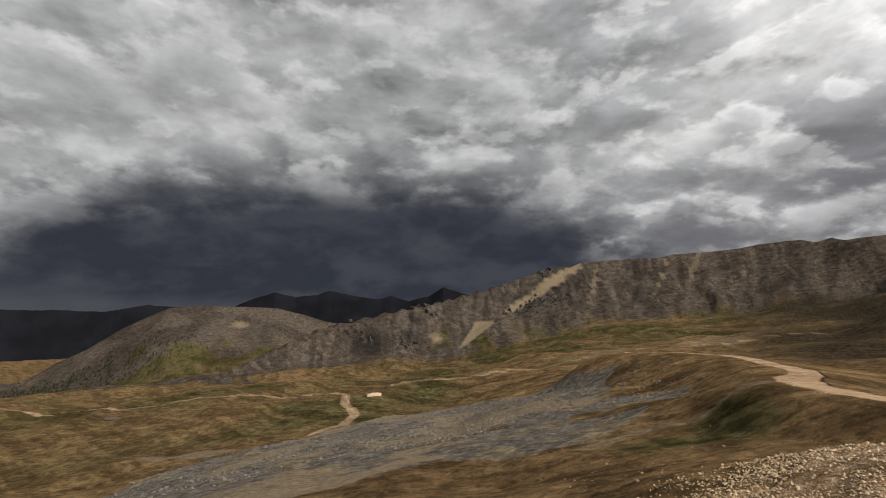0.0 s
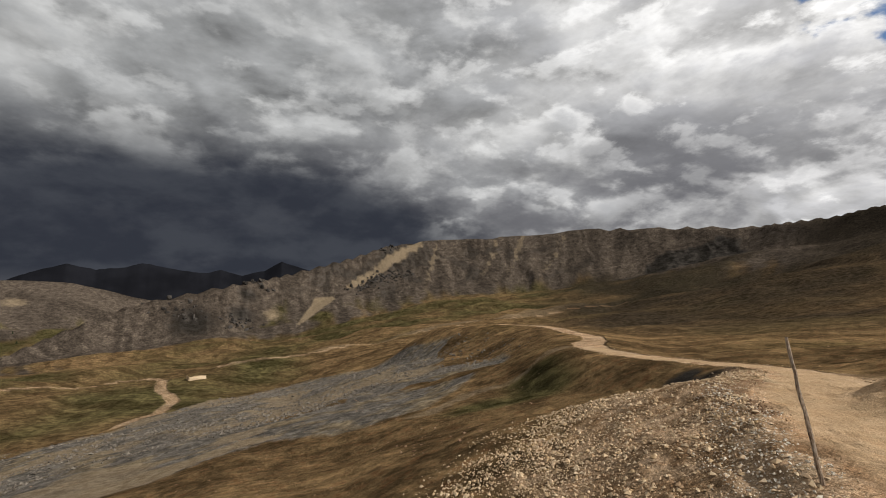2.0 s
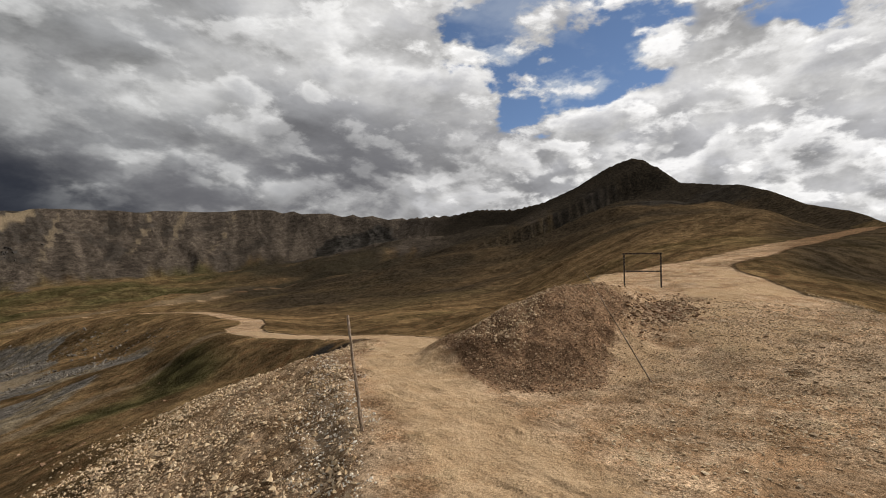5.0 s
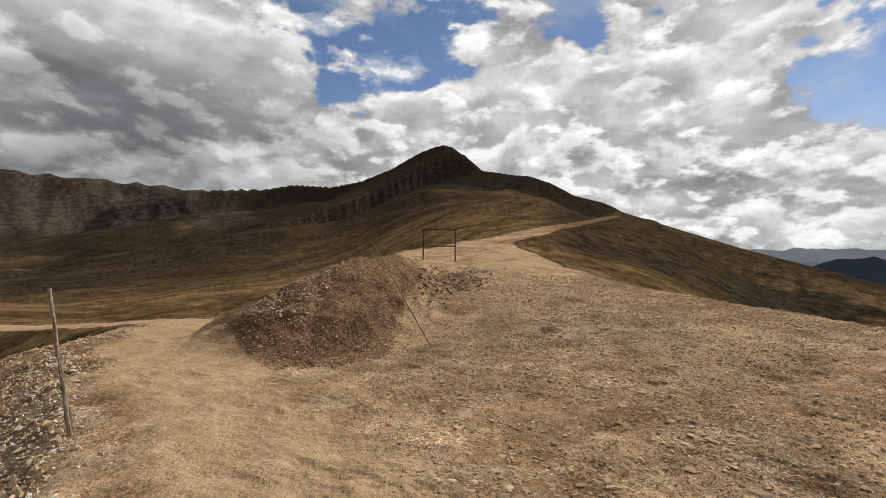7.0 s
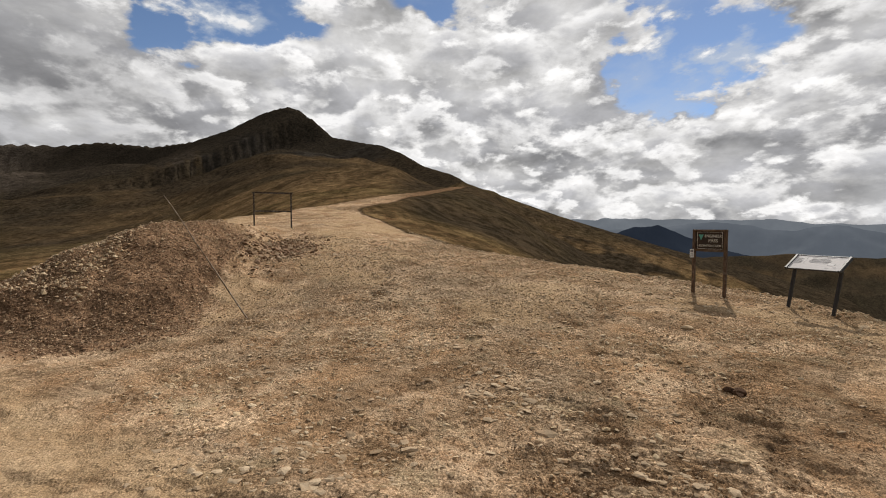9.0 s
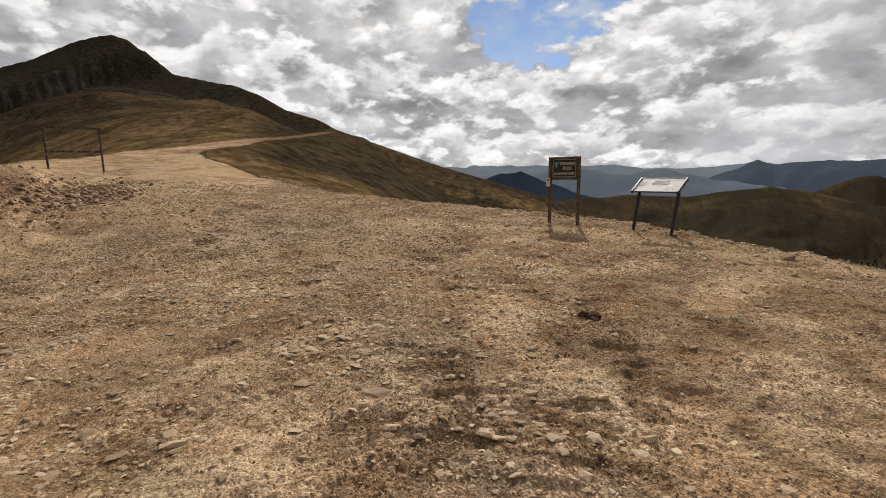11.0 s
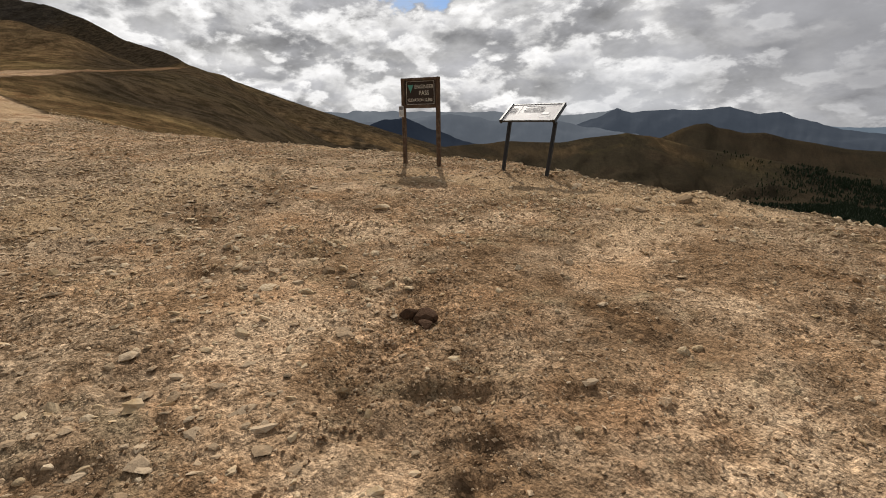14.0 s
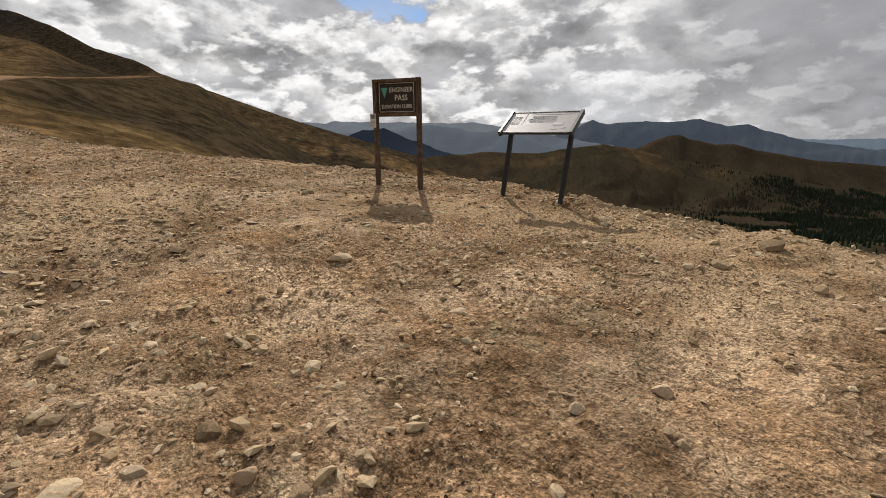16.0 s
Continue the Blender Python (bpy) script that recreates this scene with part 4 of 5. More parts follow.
# ---------- the reading panel ----------
def reading_panel(left, right, base):
    run = Vector(right) - Vector(left)
    wide = run.length
    m = Matrix.Translation((*left, base)) @ Matrix.Rotation(math.atan2(run.y, run.x), 4, "Z")
    thing = empty("reading_panel", m)
    tagged(thing, "low black steel stand with a tilted pale printed panel", "information panel")
    lean = 0.075
    for x in (0.0, wide):
        bm = bmesh.new()
        block(bm, (0, 0, 0), (0.07, 0.07, 1.20), 0.006)
        bmesh.ops.transform(bm, matrix=Matrix.Translation((x + lean / 2, 0.06, 0.50)) @ Matrix.Shear("XY", 4, (lean, 0.10)), verts=bm.verts)
        part("leg", bm, BLACK_STEEL, thing, "black square steel leg")
    tilt = Matrix.Translation((wide / 2 + lean, 0.12, 0.25 - base)) @ Matrix.Rotation(radians(33), 4, "X")
    w, d = wide + 0.16, 0.60

    def tilted(name, centre, size, mat, parent, label="", bevel=0.004):
        bm = block(bmesh.new(), centre, size, bevel)
        bmesh.ops.transform(bm, matrix=tilt, verts=bm.verts)
        return part(name, bm, mat, parent, label)
    panel = tilted("panel", (0, 0, 0), (w - 0.05, d - 0.03, 0.02), PAPER, thing, "pale printed panel face")
    for x in (-w / 2, w / 2):
        tilted("side_rail", (x, 0, -0.01), (0.055, d + 0.04, 0.085), BLACK_STEEL, thing)
    for y in (-d / 2, d / 2):
        tilted("cross_rail", (0, y, -0.004), (w - 0.058, 0.028, 0.045), BLACK_STEEL, thing)
    rnd = random.Random(4)
    tilted("print", (-0.25 * w, 0.1, 0.012), (0.004, d * 0.55, 0.003), INK, panel, "", 0)
    tilted("print", (0.1 * w, 0.235, 0.012), (w * 0.55, 0.022, 0.003), INK, panel, "", 0)
    for k in range(7):
        tilted("print", (0.02 * w, 0.17 - 0.028 * k, 0.012), (w * rnd.uniform(0.32, 0.42), 0.008, 0.003), INK, panel, "", 0)
        tilted("print", (-0.37 * w, 0.15 - 0.034 * k, 0.012), (w * rnd.uniform(0.12, 0.16), 0.008, 0.003), INK, panel, "", 0)
    for x, y, sx, sy in ((0.27, -0.05, 0.16, 0.09), (0.36, -0.16, 0.07, 0.04), (0.24, -0.2, 0.09, 0.03)):
        tilted("picture", (x * w, y, 0.012), (sx, sy, 0.003), INK, panel, "", 0)
    return thing


reading_panel((10.52, -10.32), (9.50, -10.60), min(at_ground(10.52, -10.32), at_ground(9.50, -10.60)))


# ---------- stakes and the bare frame ----------
def stake(name, label, foot, top, radius, seed, taper=0.7):
    foot, top = Vector(foot), Vector(top)
    thing = empty(name, Matrix.Translation(foot))
    tagged(thing, label, "stake")
    rnd = random.Random(seed)
    way = top - foot
    pts = [way * u + Vector((rnd.uniform(-1, 1), rnd.uniform(-1, 1), 0)) * 0.012 * min(1, u * 5) for u in np.linspace(-0.12, 1, 14)]
    part("shaft", bar(pts, radius, 9, 0.16, seed, taper), STAKE_WOOD, thing, "peeling bare wood")
    return thing


tall = stake("marker_stake", "tall weathered wooden marker stake beside the dirt road", (6.16, 10.1, at_ground(6.16, 10.1) - 0.05), (6.22, 10.73, 0.82), 0.045, 3)
part("brace", bar([(0.07, 0.02, -0.1), (0.06, 0.12, 0.5), (-0.02, 0.22, 1.0)], 0.03, 7, 0.2, 8, 0.6), POST_WOOD, tall, "dark split wood lashed to the foot")
low_stake = stake("leaning_stake", "thin wooden stake leaning far over beside the bank", (14.69, 4.76, at_ground(14.69, 4.76)), (14.0, 6.8, 2.08), 0.027, 5, 0.35)
part("splinter", bar([(0.04, -0.02, -0.05), (-0.11, 0.42, 0.76), (-0.22, 0.80, 1.44)], 0.03, 7, 0.25, 9, 0.4), POST_WOOD, low_stake, "dark splintered lower part")


def bare_frame():
    z = min(at_ground(33.9, 9.2), at_ground(34.46, 6.8))
    thing = empty("signboard_frame", Matrix.Translation((33.88, 9.22, z)) @ Matrix.Rotation(math.atan2(-2.43, 0.58), 4, "Z"))
    tagged(thing, "empty rusty steel frame of two posts and two crossbars", "frame")
    wide, up = 2.5, 3.58 - z
    for x in (0, wide):
        part("post", block(bmesh.new(), (x, 0, up / 2 - 0.15), (0.10, 0.10, up + 0.3), 0.01), RUST_STEEL, thing)
    part("top_bar", block(bmesh.new(), (wide / 2, 0, up - 0.03), (wide + 0.22, 0.10, 0.11), 0.008), RUST_STEEL, thing)
    part("cross_bar", block(bmesh.new(), (wide / 2, 0, up * 0.49), (wide - 0.10, 0.08, 0.10), 0.008), RUST_STEEL, thing)


bare_frame()


# ---------- stones ----------
GOLD = (1 + 5 ** 0.5) / 2
ICO_V = np.array([(-1, GOLD, 0), (1, GOLD, 0), (-1, -GOLD, 0), (1, -GOLD, 0), (0, -1, GOLD), (0, 1, GOLD), (0, -1, -GOLD), (0, 1, -GOLD),
                  (GOLD, 0, -1), (GOLD, 0, 1), (-GOLD, 0, -1), (-GOLD, 0, 1)]) / math.hypot(1, GOLD)
ICO_F = np.array([(0, 11, 5), (0, 5, 1), (0, 1, 7), (0, 7, 10), (0, 10, 11), (1, 5, 9), (5, 11, 4), (11, 10, 2), (10, 7, 6), (7, 1, 8),
                  (3, 9, 4), (3, 4, 2), (3, 2, 6), (3, 6, 8), (3, 8, 9), (4, 9, 5), (2, 4, 11), (6, 2, 10), (8, 6, 7), (9, 8, 1)])


OCT_V = np.array([(1, 0.1, 0), (-1, -0.1, 0), (0.1, 1, 0), (-0.1, -1, 0), (0.15, 0, 1), (0, 0, -1)])
OCT_F = np.array([(0, 2, 4), (2, 1, 4), (1, 3, 4), (3, 0, 4), (2, 0, 5), (1, 2, 5), (3, 1, 5), (0, 3, 5)])


def stone_field(name, label, x, y, size, flat, mat, seed, sunk=0.35, shape_v=ICO_V, shape_f=ICO_F, grain=None):
    """Many loose stones lying on the ground, as one mesh."""
    rng = np.random.default_rng(seed)
    n = len(x)
    k = len(shape_v)
    v = shape_v[None] * (1 + rng.uniform(-0.30, 0.30, (n, k, 1))) + rng.uniform(-0.18, 0.18, (n, k, 3))
    dims = np.stack([size * rng.uniform(0.75, 1.35, n), size * rng.uniform(0.6, 1.0, n), size * rng.uniform(flat * 0.6, flat * 1.3, n)], -1)
    v = v * dims[:, None] * 0.5
    tilt, turn = rng.normal(0, 0.22, (2, n)), rng.uniform(0, 2 * math.pi, n)
    if grain is not None:
        turn, dims[:, 0], tilt = grain + rng.normal(0, 0.4, n), dims[:, 0] * 1.5, tilt * 0.6
    a = v[..., 2] + v[..., 0] * tilt[0][:, None] + v[..., 1] * tilt[1][:, None]
    c, s = np.cos(turn)[:, None], np.sin(turn)[:, None]
    px, py = v[..., 0] * c - v[..., 1] * s, v[..., 0] * s + v[..., 1] * c
    z = height(x, y)
    out = np.stack([px + x[:, None], py + y[:, None], a + (z + dims[:, 2] * (0.5 - sunk))[:, None]], -1)
    faces = (shape_f[None] + k * np.arange(n)[:, None, None]).reshape(-1, 3)
    return tagged(new(name, mesh_from(name, out.reshape(-1, 3), faces, mat)), label, "stones", kind="stuff")


def sizes(rng, n, low, high, power=2.2):
    u = rng.uniform(0, 1, n)
    return (low ** (1 - power) + u * (high ** (1 - power) - low ** (1 - power))) ** (1 / (1 - power))


def scatter(rng, n, box, keep):
    """Random places in a box, thinned by a share from 0 to 1."""
    x, y = rng.uniform(box[0], box[1], n), rng.uniform(box[2], box[3], n)
    ok = rng.uniform(0, 1, n) < keep(x, y)
    return x[ok], y[ok]


def on_pass(x, y):
    return smooth(-0.8, 0.4, inside(x, y, PLATFORM))


def patchy(x, y, seed, scale=1.6):
    return np.clip(0.5 + 1.5 * fbm(x / scale, y / scale, 3, seed), 0.04, 1)


def stone_fields():
    rng = np.random.default_rng(11)
    lane = lambda x, y: smooth(0.9, 2.4, along(x, y, ROAD)[0])
    # chips all over the pass
    x, y = scatter(rng, 110000, (-3, 24, -12, 7), lambda x, y: on_pass(x, y) * patchy(x, y, 201) * (0.25 + 0.75 * lane(x, y)))
    stone_field("stone_chips", "small tan stone chips strewn over the dirt", x, y, sizes(rng, len(x), 0.014, 0.06, 2.2) * (0.8 + 0.9 * smooth(8, 13, x)), 0.5, TAN_STONE, 1, 0.28, OCT_V, OCT_F)
    x, y = scatter(rng, 60000, (2, 13, -11.5, 0), lambda x, y: on_pass(x, y) * patchy(x, y, 205, 0.9))
    stone_field("fine_gravel", "fine brown gravel and crumbs on the dirt", x, y, sizes(rng, len(x), 0.008, 0.035), 0.55, GREY_STONE, 2, 0.35, OCT_V, OCT_F)
    x, y = scatter(rng, 70000, (2.5, 10, -11, -0.5), lambda x, y: on_pass(x, y) * patchy(x, y, 207, 1.2))
    stone_field("soil_crumbs", "tan soil crumbs and grit strewn over the dirt", x, y, sizes(rng, len(x), 0.009, 0.04, 2.4), 0.7, TAN_STONE, 14, 0.25, OCT_V, OCT_F)
    # slabs lying flat
    x, y = scatter(rng, 20000, (0, 30, -11, 4), lambda x, y: on_pass(x, y) * lane(x, y) * patchy(x, y, 211, 2.6) ** 1.5 * (0.06 + 0.94 * smooth(-4.6, -2.6, y + 0.12 * np.sin(x)) + 0.5 * smooth(9, 11, x)))
    stone_field("flat_slabs", "flat grey and tan slabs bedded in the dirt", x, y, sizes(rng, len(x), 0.05, 0.18, 2.4), 0.28, SLAB_STONE, 3, 0.48, grain=1.05)
    x, y = scatter(rng, 28000, (0, 30, -12, 5), lambda x, y: on_pass(x, y) * lane(x, y) * patchy(x, y, 215, 2.0) * (0.3 + 0.7 * smooth(5, 9, x)))
    stone_field("pale_pebbles", "pale rounded stones scattered on the dirt", x, y, sizes(rng, len(x), 0.035, 0.13, 2.6), 0.55, PALE_STONE, 4, 0.42)
    # a bed of grey slabs breaking through the dirt
    x, y = rng.normal(7.1, 0.85, 210), rng.normal(-1.4, 0.6, 210)
    stone_field("bedded_slabs", "grey-tan rock slabs breaking through the dirt", x, y, sizes(rng, 210, 0.05, 0.24, 2.2), 0.3, SLAB_STONE, 15, 0.5, grain=1.05)
    x, y = rng.normal(7.4, 0.8, 60), rng.normal(-4.2, 0.6, 60)
    stone_field("bedded_slabs", "brown rock ledges breaking through the dirt", x, y, sizes(rng, 60, 0.04, 0.13, 2.4), 0.36, SLAB_STONE, 16, 0.5, grain=0.6)
    # dark crumbs of damp soil churned up in the ruts
    x, y = scatter(rng, 40000, (2, 8, -6, 1), lambda x, y: on_pass(x, y) * (0.06 + 0.8 * rut(x, y)))
    stone_field("rut_crumbs", "dark damp soil crumbs churned up in the wheel ruts", x, y, sizes(rng, len(x), 0.010, 0.045, 2.4), 0.7, SOIL, 17, 0.3, OCT_V, OCT_F)
    # pebbles at the brink
    brink = lambda x, y: smooth(1.6, 0.2, np.abs(inside(x, y, PLATFORM) - 0.3)) * (y < 0)
    x, y = scatter(rng, 26000, (3, 42, -13, -2), lambda x, y: brink(x, y))
    stone_field("brink_rubble", "pale rubble along the brink of the pass", x, y, sizes(rng, len(x), 0.03, 0.16, 2.5), 0.6, PALE_STONE, 5, 0.35, OCT_V, OCT_F)
    # rubble thrown down beside the road
    spill = lambda x, y: smooth(-14, -5, inside(x, y, PLATFORM)) * smooth(0.7, -0.3, inside(x, y, PLATFORM)) * (y > 0) * patchy(x, y, 221, 3) ** 0.5
    x, y = scatter(rng, 130000, (-8, 26, 5, 34), lambda x, y: spill(x, y) * smooth(1.8, 3.2, along(x, y, ROAD)[0]))
    big = rng.uniform(0, 1, len(x)) < 0.5
    stone_field("slope_rubble", "yellow-tan broken rubble on the slope below the road", x[big], y[big], sizes(rng, big.sum(), 0.05, 0.24, 2.5), 0.75, PALE_STONE, 6, 0.35, OCT_V, OCT_F)
    stone_field("slope_rubble", "brown broken rubble on the slope below the road", x[~big], y[~big], sizes(rng, (~big).sum(), 0.045, 0.20, 2.6), 0.7, TAN_STONE, 7, 0.35, OCT_V, OCT_F)
    berm = lambda x, y: smooth(0.9, 0.1, np.abs(along(x, y, ROAD)[0] - 2.4)) * (y > 0)
    x, y = scatter(rng, 45000, (0, 45, 2, 62), berm)
    stone_field("road_gravel", "loose pale gravel along the road edge", x, y, sizes(rng, len(x), 0.025, 0.10, 2.5), 0.65, PALE_STONE, 8, 0.35, OCT_V, OCT_F)
    verge = lambda x, y: smooth(1.0, 0.3, np.abs(along(x, y, ROAD)[0] - 3.2 + fbm(x / 1.2, y / 1.2, 3, 231))) * (y > x + 1.2) * smooth(15, 11, x)
    x, y = scatter(rng, 18000, (2, 15, 5, 20), verge)
    stone_field("white_gravel", "whitish loose gravel at the foot of the marker stake", x, y, sizes(rng, len(x), 0.03, 0.12, 2.4), 0.65, WHITE_STONE, 20, 0.35, OCT_V, OCT_F)
    # the cut bank
    bank = lambda x, y: smooth(7.2, 6.0, along(x, y, MOUND)[0]) * smooth(27, 23, x) * (0.05 + 0.6 * brow(x, y, 0)) * smooth(1.6, 2.4, along(x, y, ROAD)[0])
    x, y = scatter(rng, 110000, (10, 27, 5, 16), bank)
    big = rng.uniform(0, 1, len(x)) < 0.78 - 0.5 * smooth(-0.2, 1.2, height(x, y))
    stone_field("bank_rubble", "reddish brown rubble covering the cut bank", x[big], y[big], sizes(rng, big.sum(), 0.025, 0.15, 2.8), 0.65, RUST_STONE, 9, 0.35, OCT_V, OCT_F)
    stone_field("bank_rubble", "tan rubble covering the cut bank", x[~big], y[~big], sizes(rng, (~big).sum(), 0.025, 0.15, 2.8), 0.65, TAN_STONE, 10, 0.35, OCT_V, OCT_F)
    # broken rock under the signboard frame
    x, y = rng.normal(25.3, 2.2, 2600), rng.normal(5.6, 0.95, 2600)
    big = rng.uniform(0, 1, len(x)) < 0.5
    stone_field("broken_rock", "brown broken rock heaped at the top of the bank", x[big], y[big], sizes(rng, big.sum(), 0.05, 0.32, 2.3), 0.6, RUST_STONE, 18, 0.35)
    stone_field("broken_rock", "tan broken rock heaped at the top of the bank", x[~big], y[~big], sizes(rng, (~big).sum(), 0.05, 0.28, 2.3), 0.5, SLAB_STONE, 19, 0.35)
    # boulders of the old mine dump
    x, y = scatter(rng, 30000, (-105, 100, 100, 262), lambda x, y: smooth(-6, 8, inside(x, y, DUMP)) * patchy(x, y, 241, 12))
    stone_field("dump_boulders", "grey broken rock of an old mine dump", x, y, sizes(rng, len(x), 0.3, 1.1, 2.8), 0.75, DUMP_STONE, 12, 0.35, OCT_V, OCT_F)
    # rocks in the tundra
    x, y = scatter(rng, 20000, (-40, 90, 14, 150), lambda x, y: 0.4 * patchy(x, y, 251, 9) ** 5 * smooth(3, 6, along(x, y, ROAD)[0]))
    stone_field("tundra_rocks", "scattered brown rocks in the dry tundra", x, y, sizes(rng, len(x), 0.08, 0.34, 2.8), 0.5, RUST_STONE, 13, 0.45)


stone_fields()


def crags():
    rng = np.random.default_rng(23)
    for cx, cy, spread, n in ((160, 1035, 16, 40), (185, 1055, 16, 45), (215, 1056, 18, 45), (250, 1050, 22, 50), (-80, 908, 16, 36), (-60, 1025, 14, 26), (244, 1160, 14, 24), (-160, 922, 26, 36)):
        x, y = rng.normal(cx, spread, n), rng.normal(cy, spread * 0.6, n)
        stone_field("rock_crag", "dark craggy rock outcrop on the mountainside", x, y, sizes(rng, n, 3.5, 11, 1.8), 1.0, CRAG, int(cx) % 97 + 300, 0.6)


crags()


def loose_stone_mesh(seed):
    rng = random.Random(seed)
    bm = bmesh.new()
    bmesh.ops.create_icosphere(bm, subdivisions=2, radius=0.5)
    cuts = [(Vector((rng.gauss(0, 1), rng.gauss(0, 1), rng.gauss(0, 1))).normalized(), rng.uniform(0.25, 0.42)) for k in range(10)]
    for v in bm.verts:
        for n, d in cuts:
            over = v.co.dot(n) - d
            if over > 0:
                v.co -= n * over * 0.92
        v.co += v.co.normalized() * rng.uniform(-0.012, 0.012)
    bmesh.ops.scale(bm, vec=(1.1, 0.9, 0.72), verts=bm.verts)
    me = bpy.data.meshes.new("loose_stone")
    bm.to_mesh(me)
    bm.free()
    return me


def loose_stones():
    rng = np.random.default_rng(77)
    meshes = []
    for k in range(10):
        me = loose_stone_mesh(900 + k)
        me.materials.append((PALE_STONE, TAN_STONE, PALE_STONE, GREY_STONE, TAN_STONE)[k % 5])
        meshes.append(me)
    x, y = scatter(rng, 900, (0, 22, -11, 3), lambda x, y: on_pass(x, y) * smooth(1.5, 3, along(x, y, ROAD)[0]))
    size = sizes(rng, len(x), 0.045, 0.13, 2.8)
    marked = [(6.27, -6.35, 0.11), (5.99, -5.78, 0.11), (6.04, -6.87, 0.15), (5.83, -6.51, 0.08), (7.37, -4.71, 0.17), (7.40, -4.09, 0.21), (6.73, -5.23, 0.08), (7.78, -4.29, 0.15), (6.57, -9.2, 0.22),
              (6.41, -10.2, 0.30), (4.40, -6.08, 0.13), (4.36, -6.2, 0.11), (4.17, -5.37, 0.12), (8.44, -10.24, 0.24), (13.18, -7.92, 0.28), (9.55, -6.61, 0.28), (7.05, -4.35, 0.14), (6.95, -4.75, 0.13), (6.7, -4.9, 0.11)]
    spots = [(a, b, s) for a, b, s in marked] + [(a, b, s) for a, b, s in zip(x, y, size)][:270]
    for k, (a, b, s) in enumerate(spots):
        me = meshes[(k * 7) % 10]
        ob = new("loose_stone", me)
        ob.matrix_world = pose(a, b, at_ground(a, b) + 0.02 * s, rng.uniform(-14, 14), rng.uniform(-14, 14), rng.uniform(0, 360)) @ Matrix.Diagonal((s, s, s, 1))
        kind = ("pale", "tan", "pale", "grey", "tan")[((k * 7) % 10) % 5]
        tagged(ob, f"{'large' if s > 0.16 else 'small'} {kind} angular stone lying on the dirt", "stone", group="loose stones on the pass")


loose_stones()


def soil_clod():
    """A dark lump of soil turned up by a wheel."""
    x, y = 5.96, -4.90
    thing = empty("soil_clod", Matrix.Translation((x, y, at_ground(x, y))))
    tagged(thing, "dark brown lump of earth turned up on the dirt", "clod")
    for k, (dx, dy, s) in enumerate(((0, 0, 0.24), (0.15, 0.05, 0.17), (-0.13, 0.08, 0.16))):
        me = loose_stone_mesh(960 + k)
        me.materials.append(CLOD)
        lump = new("lump", me)
        lump.parent = thing
        lump.matrix_local = Matrix.Translation((dx, dy, 0.04)) @ Matrix.Rotation(k * 1.3, 4, "Z") @ Matrix.Diagonal((s, s, s, 1))


soil_clod()


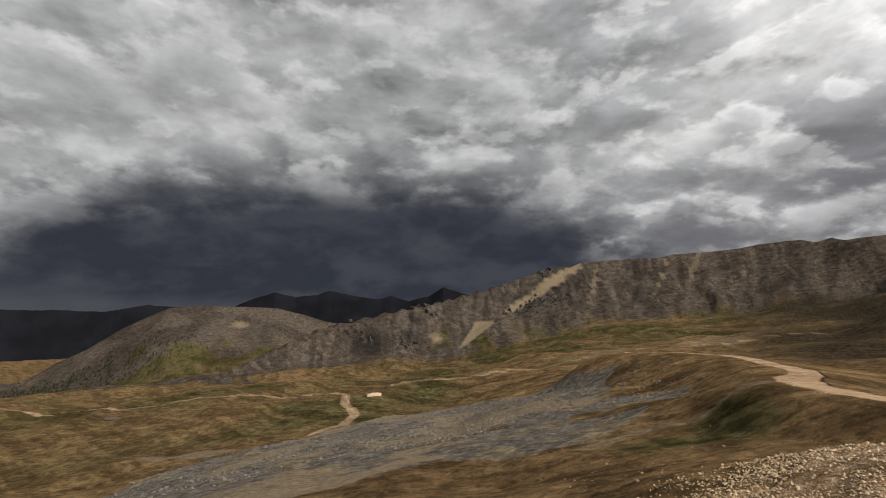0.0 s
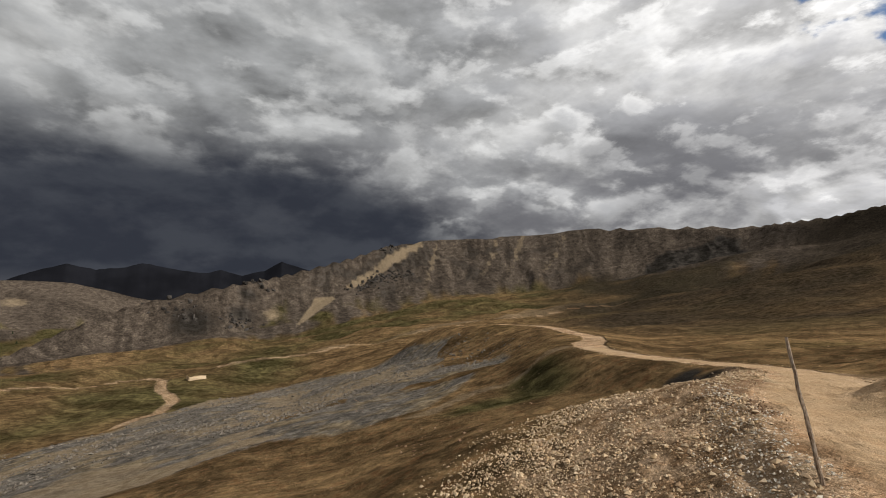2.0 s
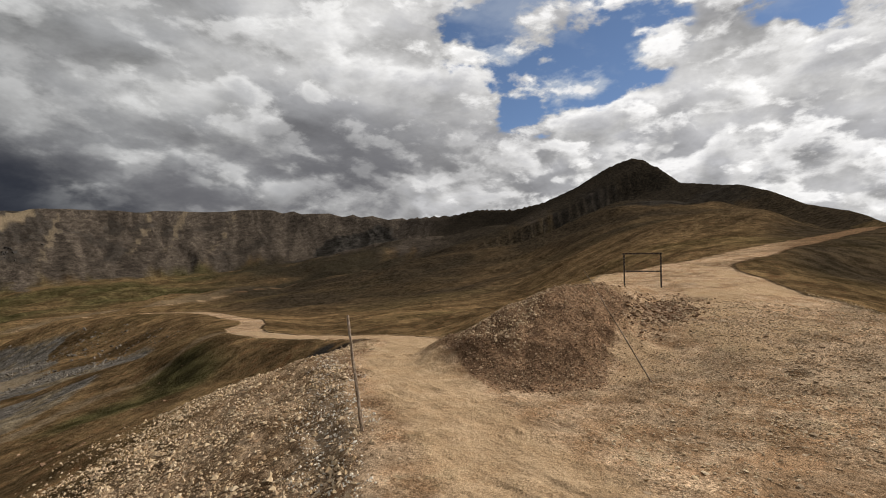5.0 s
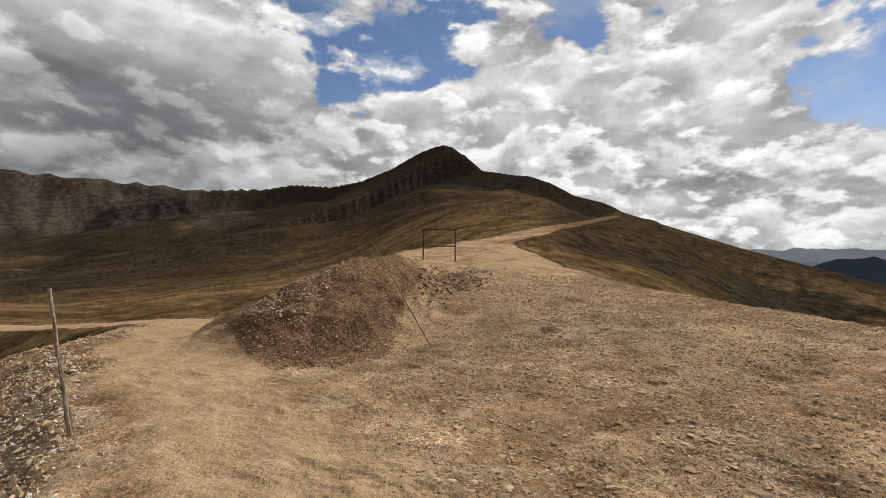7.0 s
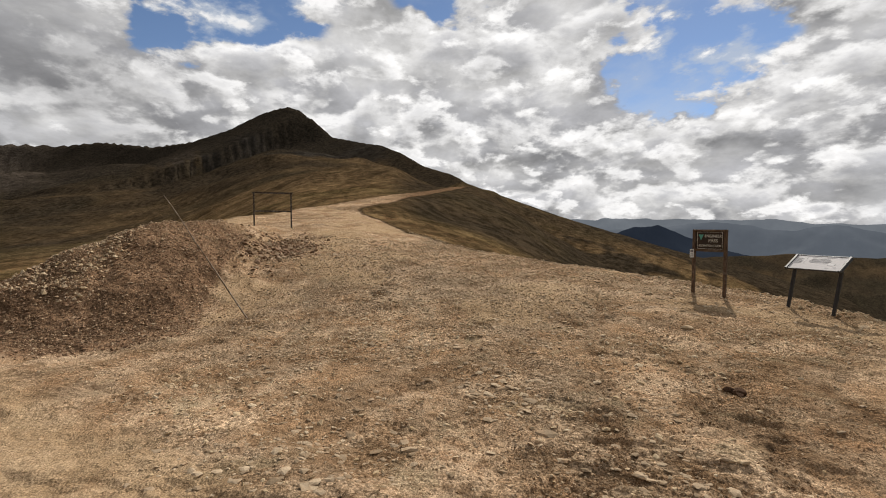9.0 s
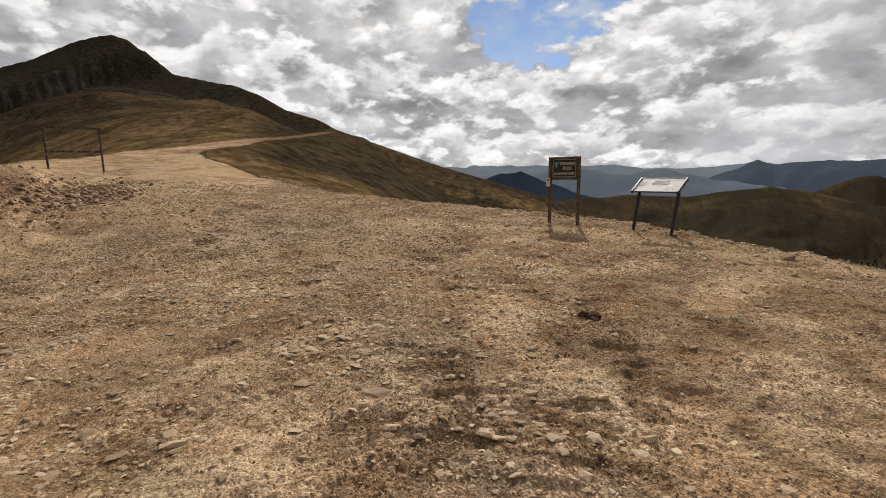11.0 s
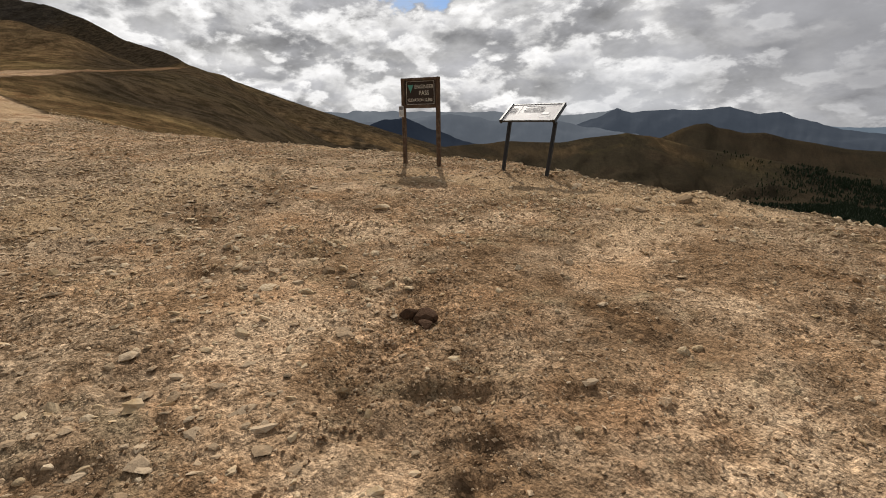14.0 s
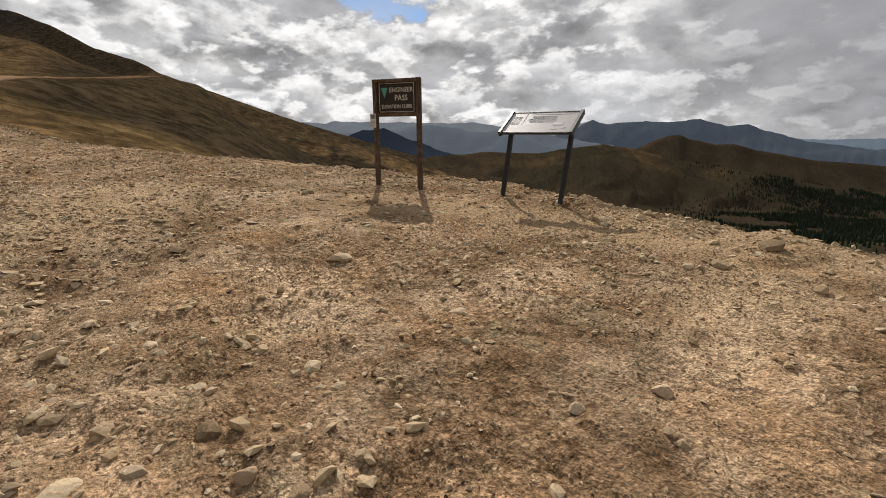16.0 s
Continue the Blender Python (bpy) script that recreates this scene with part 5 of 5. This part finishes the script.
# ---------- far small things ----------
def ruin():
    x, y = -47.4, 292.8
    z = at_ground(x, y)
    thing = empty("stone_ruin", pose(x, y, z, 0, 0, 25))
    tagged(thing, "low roofless ruin of pale stone walls in the meadow", "ruin")
    for name, c, size in (("wall", (0, -2.4, 0.5), (8.5, 0.6, 1.6)), ("wall", (-4.0, 0.2, 0.7), (0.6, 4.6, 2.0)), ("wall", (4.0, 0.2, 0.3), (0.6, 4.6, 1.2)), ("wall", (1.5, 2.5, 0.2), (4.5, 0.6, 1.0))):
        bm = block(bmesh.new(), c, size, 0.12)
        rnd = random.Random(len(bm.verts) + int(c[0] * 10))
        for v in bm.verts:
            v.co += Vector((rnd.uniform(-0.2, 0.2), rnd.uniform(-0.2, 0.2), rnd.uniform(-0.3, 0.3)))
        part(name, bm, PALE_STONE, thing)
    slab = new("concrete_slab", mesh_from("concrete_slab", *slab_mesh(), DUMP_STONE))
    slab.matrix_world = pose(-188.6, 271, at_ground(-188.6, 271) + 0.15, 0, 0, 15)
    tagged(slab, "pale concrete slab lying in the green meadow", "slab")
    hut = empty("ridge_hut", pose(640, 1094, at_ground(640, 1094), 0, 0, 30))
    tagged(hut, "tiny white hut on the far ridge crest", "hut")
    part("wall", block(bmesh.new(), (0, 0, 2), (5, 4, 5), 0.1), WHITE, hut)
    bm = bmesh.new()
    corners = [bm.verts.new(p) for p in ((-2.8, -2.3, 4.5), (2.8, -2.3, 4.5), (2.8, 2.3, 4.5), (-2.8, 2.3, 4.5), (-2.8, 0, 6), (2.8, 0, 6))]
    for f in ((0, 1, 5, 4), (2, 3, 4, 5), (1, 2, 5), (3, 0, 4), (3, 2, 1, 0)):
        bm.faces.new([corners[k] for k in f])
    part("roof", bm, GREY_STONE, hut)


def slab_mesh():
    v = [(sx * 3.6, sy * 1.8, sz * 0.35) for sx in (-1, 1) for sy in (-1, 1) for sz in (-1, 1)]
    f = [(0, 1, 3, 2), (4, 6, 7, 5), (0, 4, 5, 1), (2, 3, 7, 6), (0, 2, 6, 4), (1, 5, 7, 3)]
    return v, f


ruin()


def far_woods(name, label, cx, cy, spread_x, spread_y, n, seed):
    """Distant conifers: stacked uneven cones."""
    rng = np.random.default_rng(seed)
    x, y = rng.normal(cx, spread_x, n), rng.normal(cy, spread_y, n)
    keep = fbm(x / 60, y / 60, 3, seed) > -0.1
    x, y = x[keep], y[keep]
    z = height(x, y)
    verts, faces = [], []
    for px, py, pz in zip(x, y, z):
        tall = rng.uniform(4.5, 9)
        for low, wide, top in ((0.05, 0.26, 0.65), (0.4, 0.16, 1.0)):
            first = len(verts)
            for k in range(6):
                a = k * math.pi / 3 + rng.uniform(-0.3, 0.3)
                w = wide * tall * rng.uniform(0.7, 1.2)
                verts.append((px + w * math.cos(a), py + w * math.sin(a), pz + low * tall * rng.uniform(0.8, 1.2)))
            verts.append((px, py, pz + top * tall))
            faces += [(first + k, first + (k + 1) % 6, first + 6) for k in range(6)]
    return tagged(new(name, mesh_from(name, verts, faces, CONIFER)), label, "trees", kind="stuff")


far_woods("far_woods", "dark conifer wood at the foot of the grey hill", -1030, 1320, 160, 60, 700, 401)
far_woods("far_woods", "dark conifer wood on the far valley side", 240, -1420, 120, 60, 2600, 402)
far_woods("far_woods", "dark conifer wood in the valley bottom", 200, -1000, 75, 230, 9000, 403)
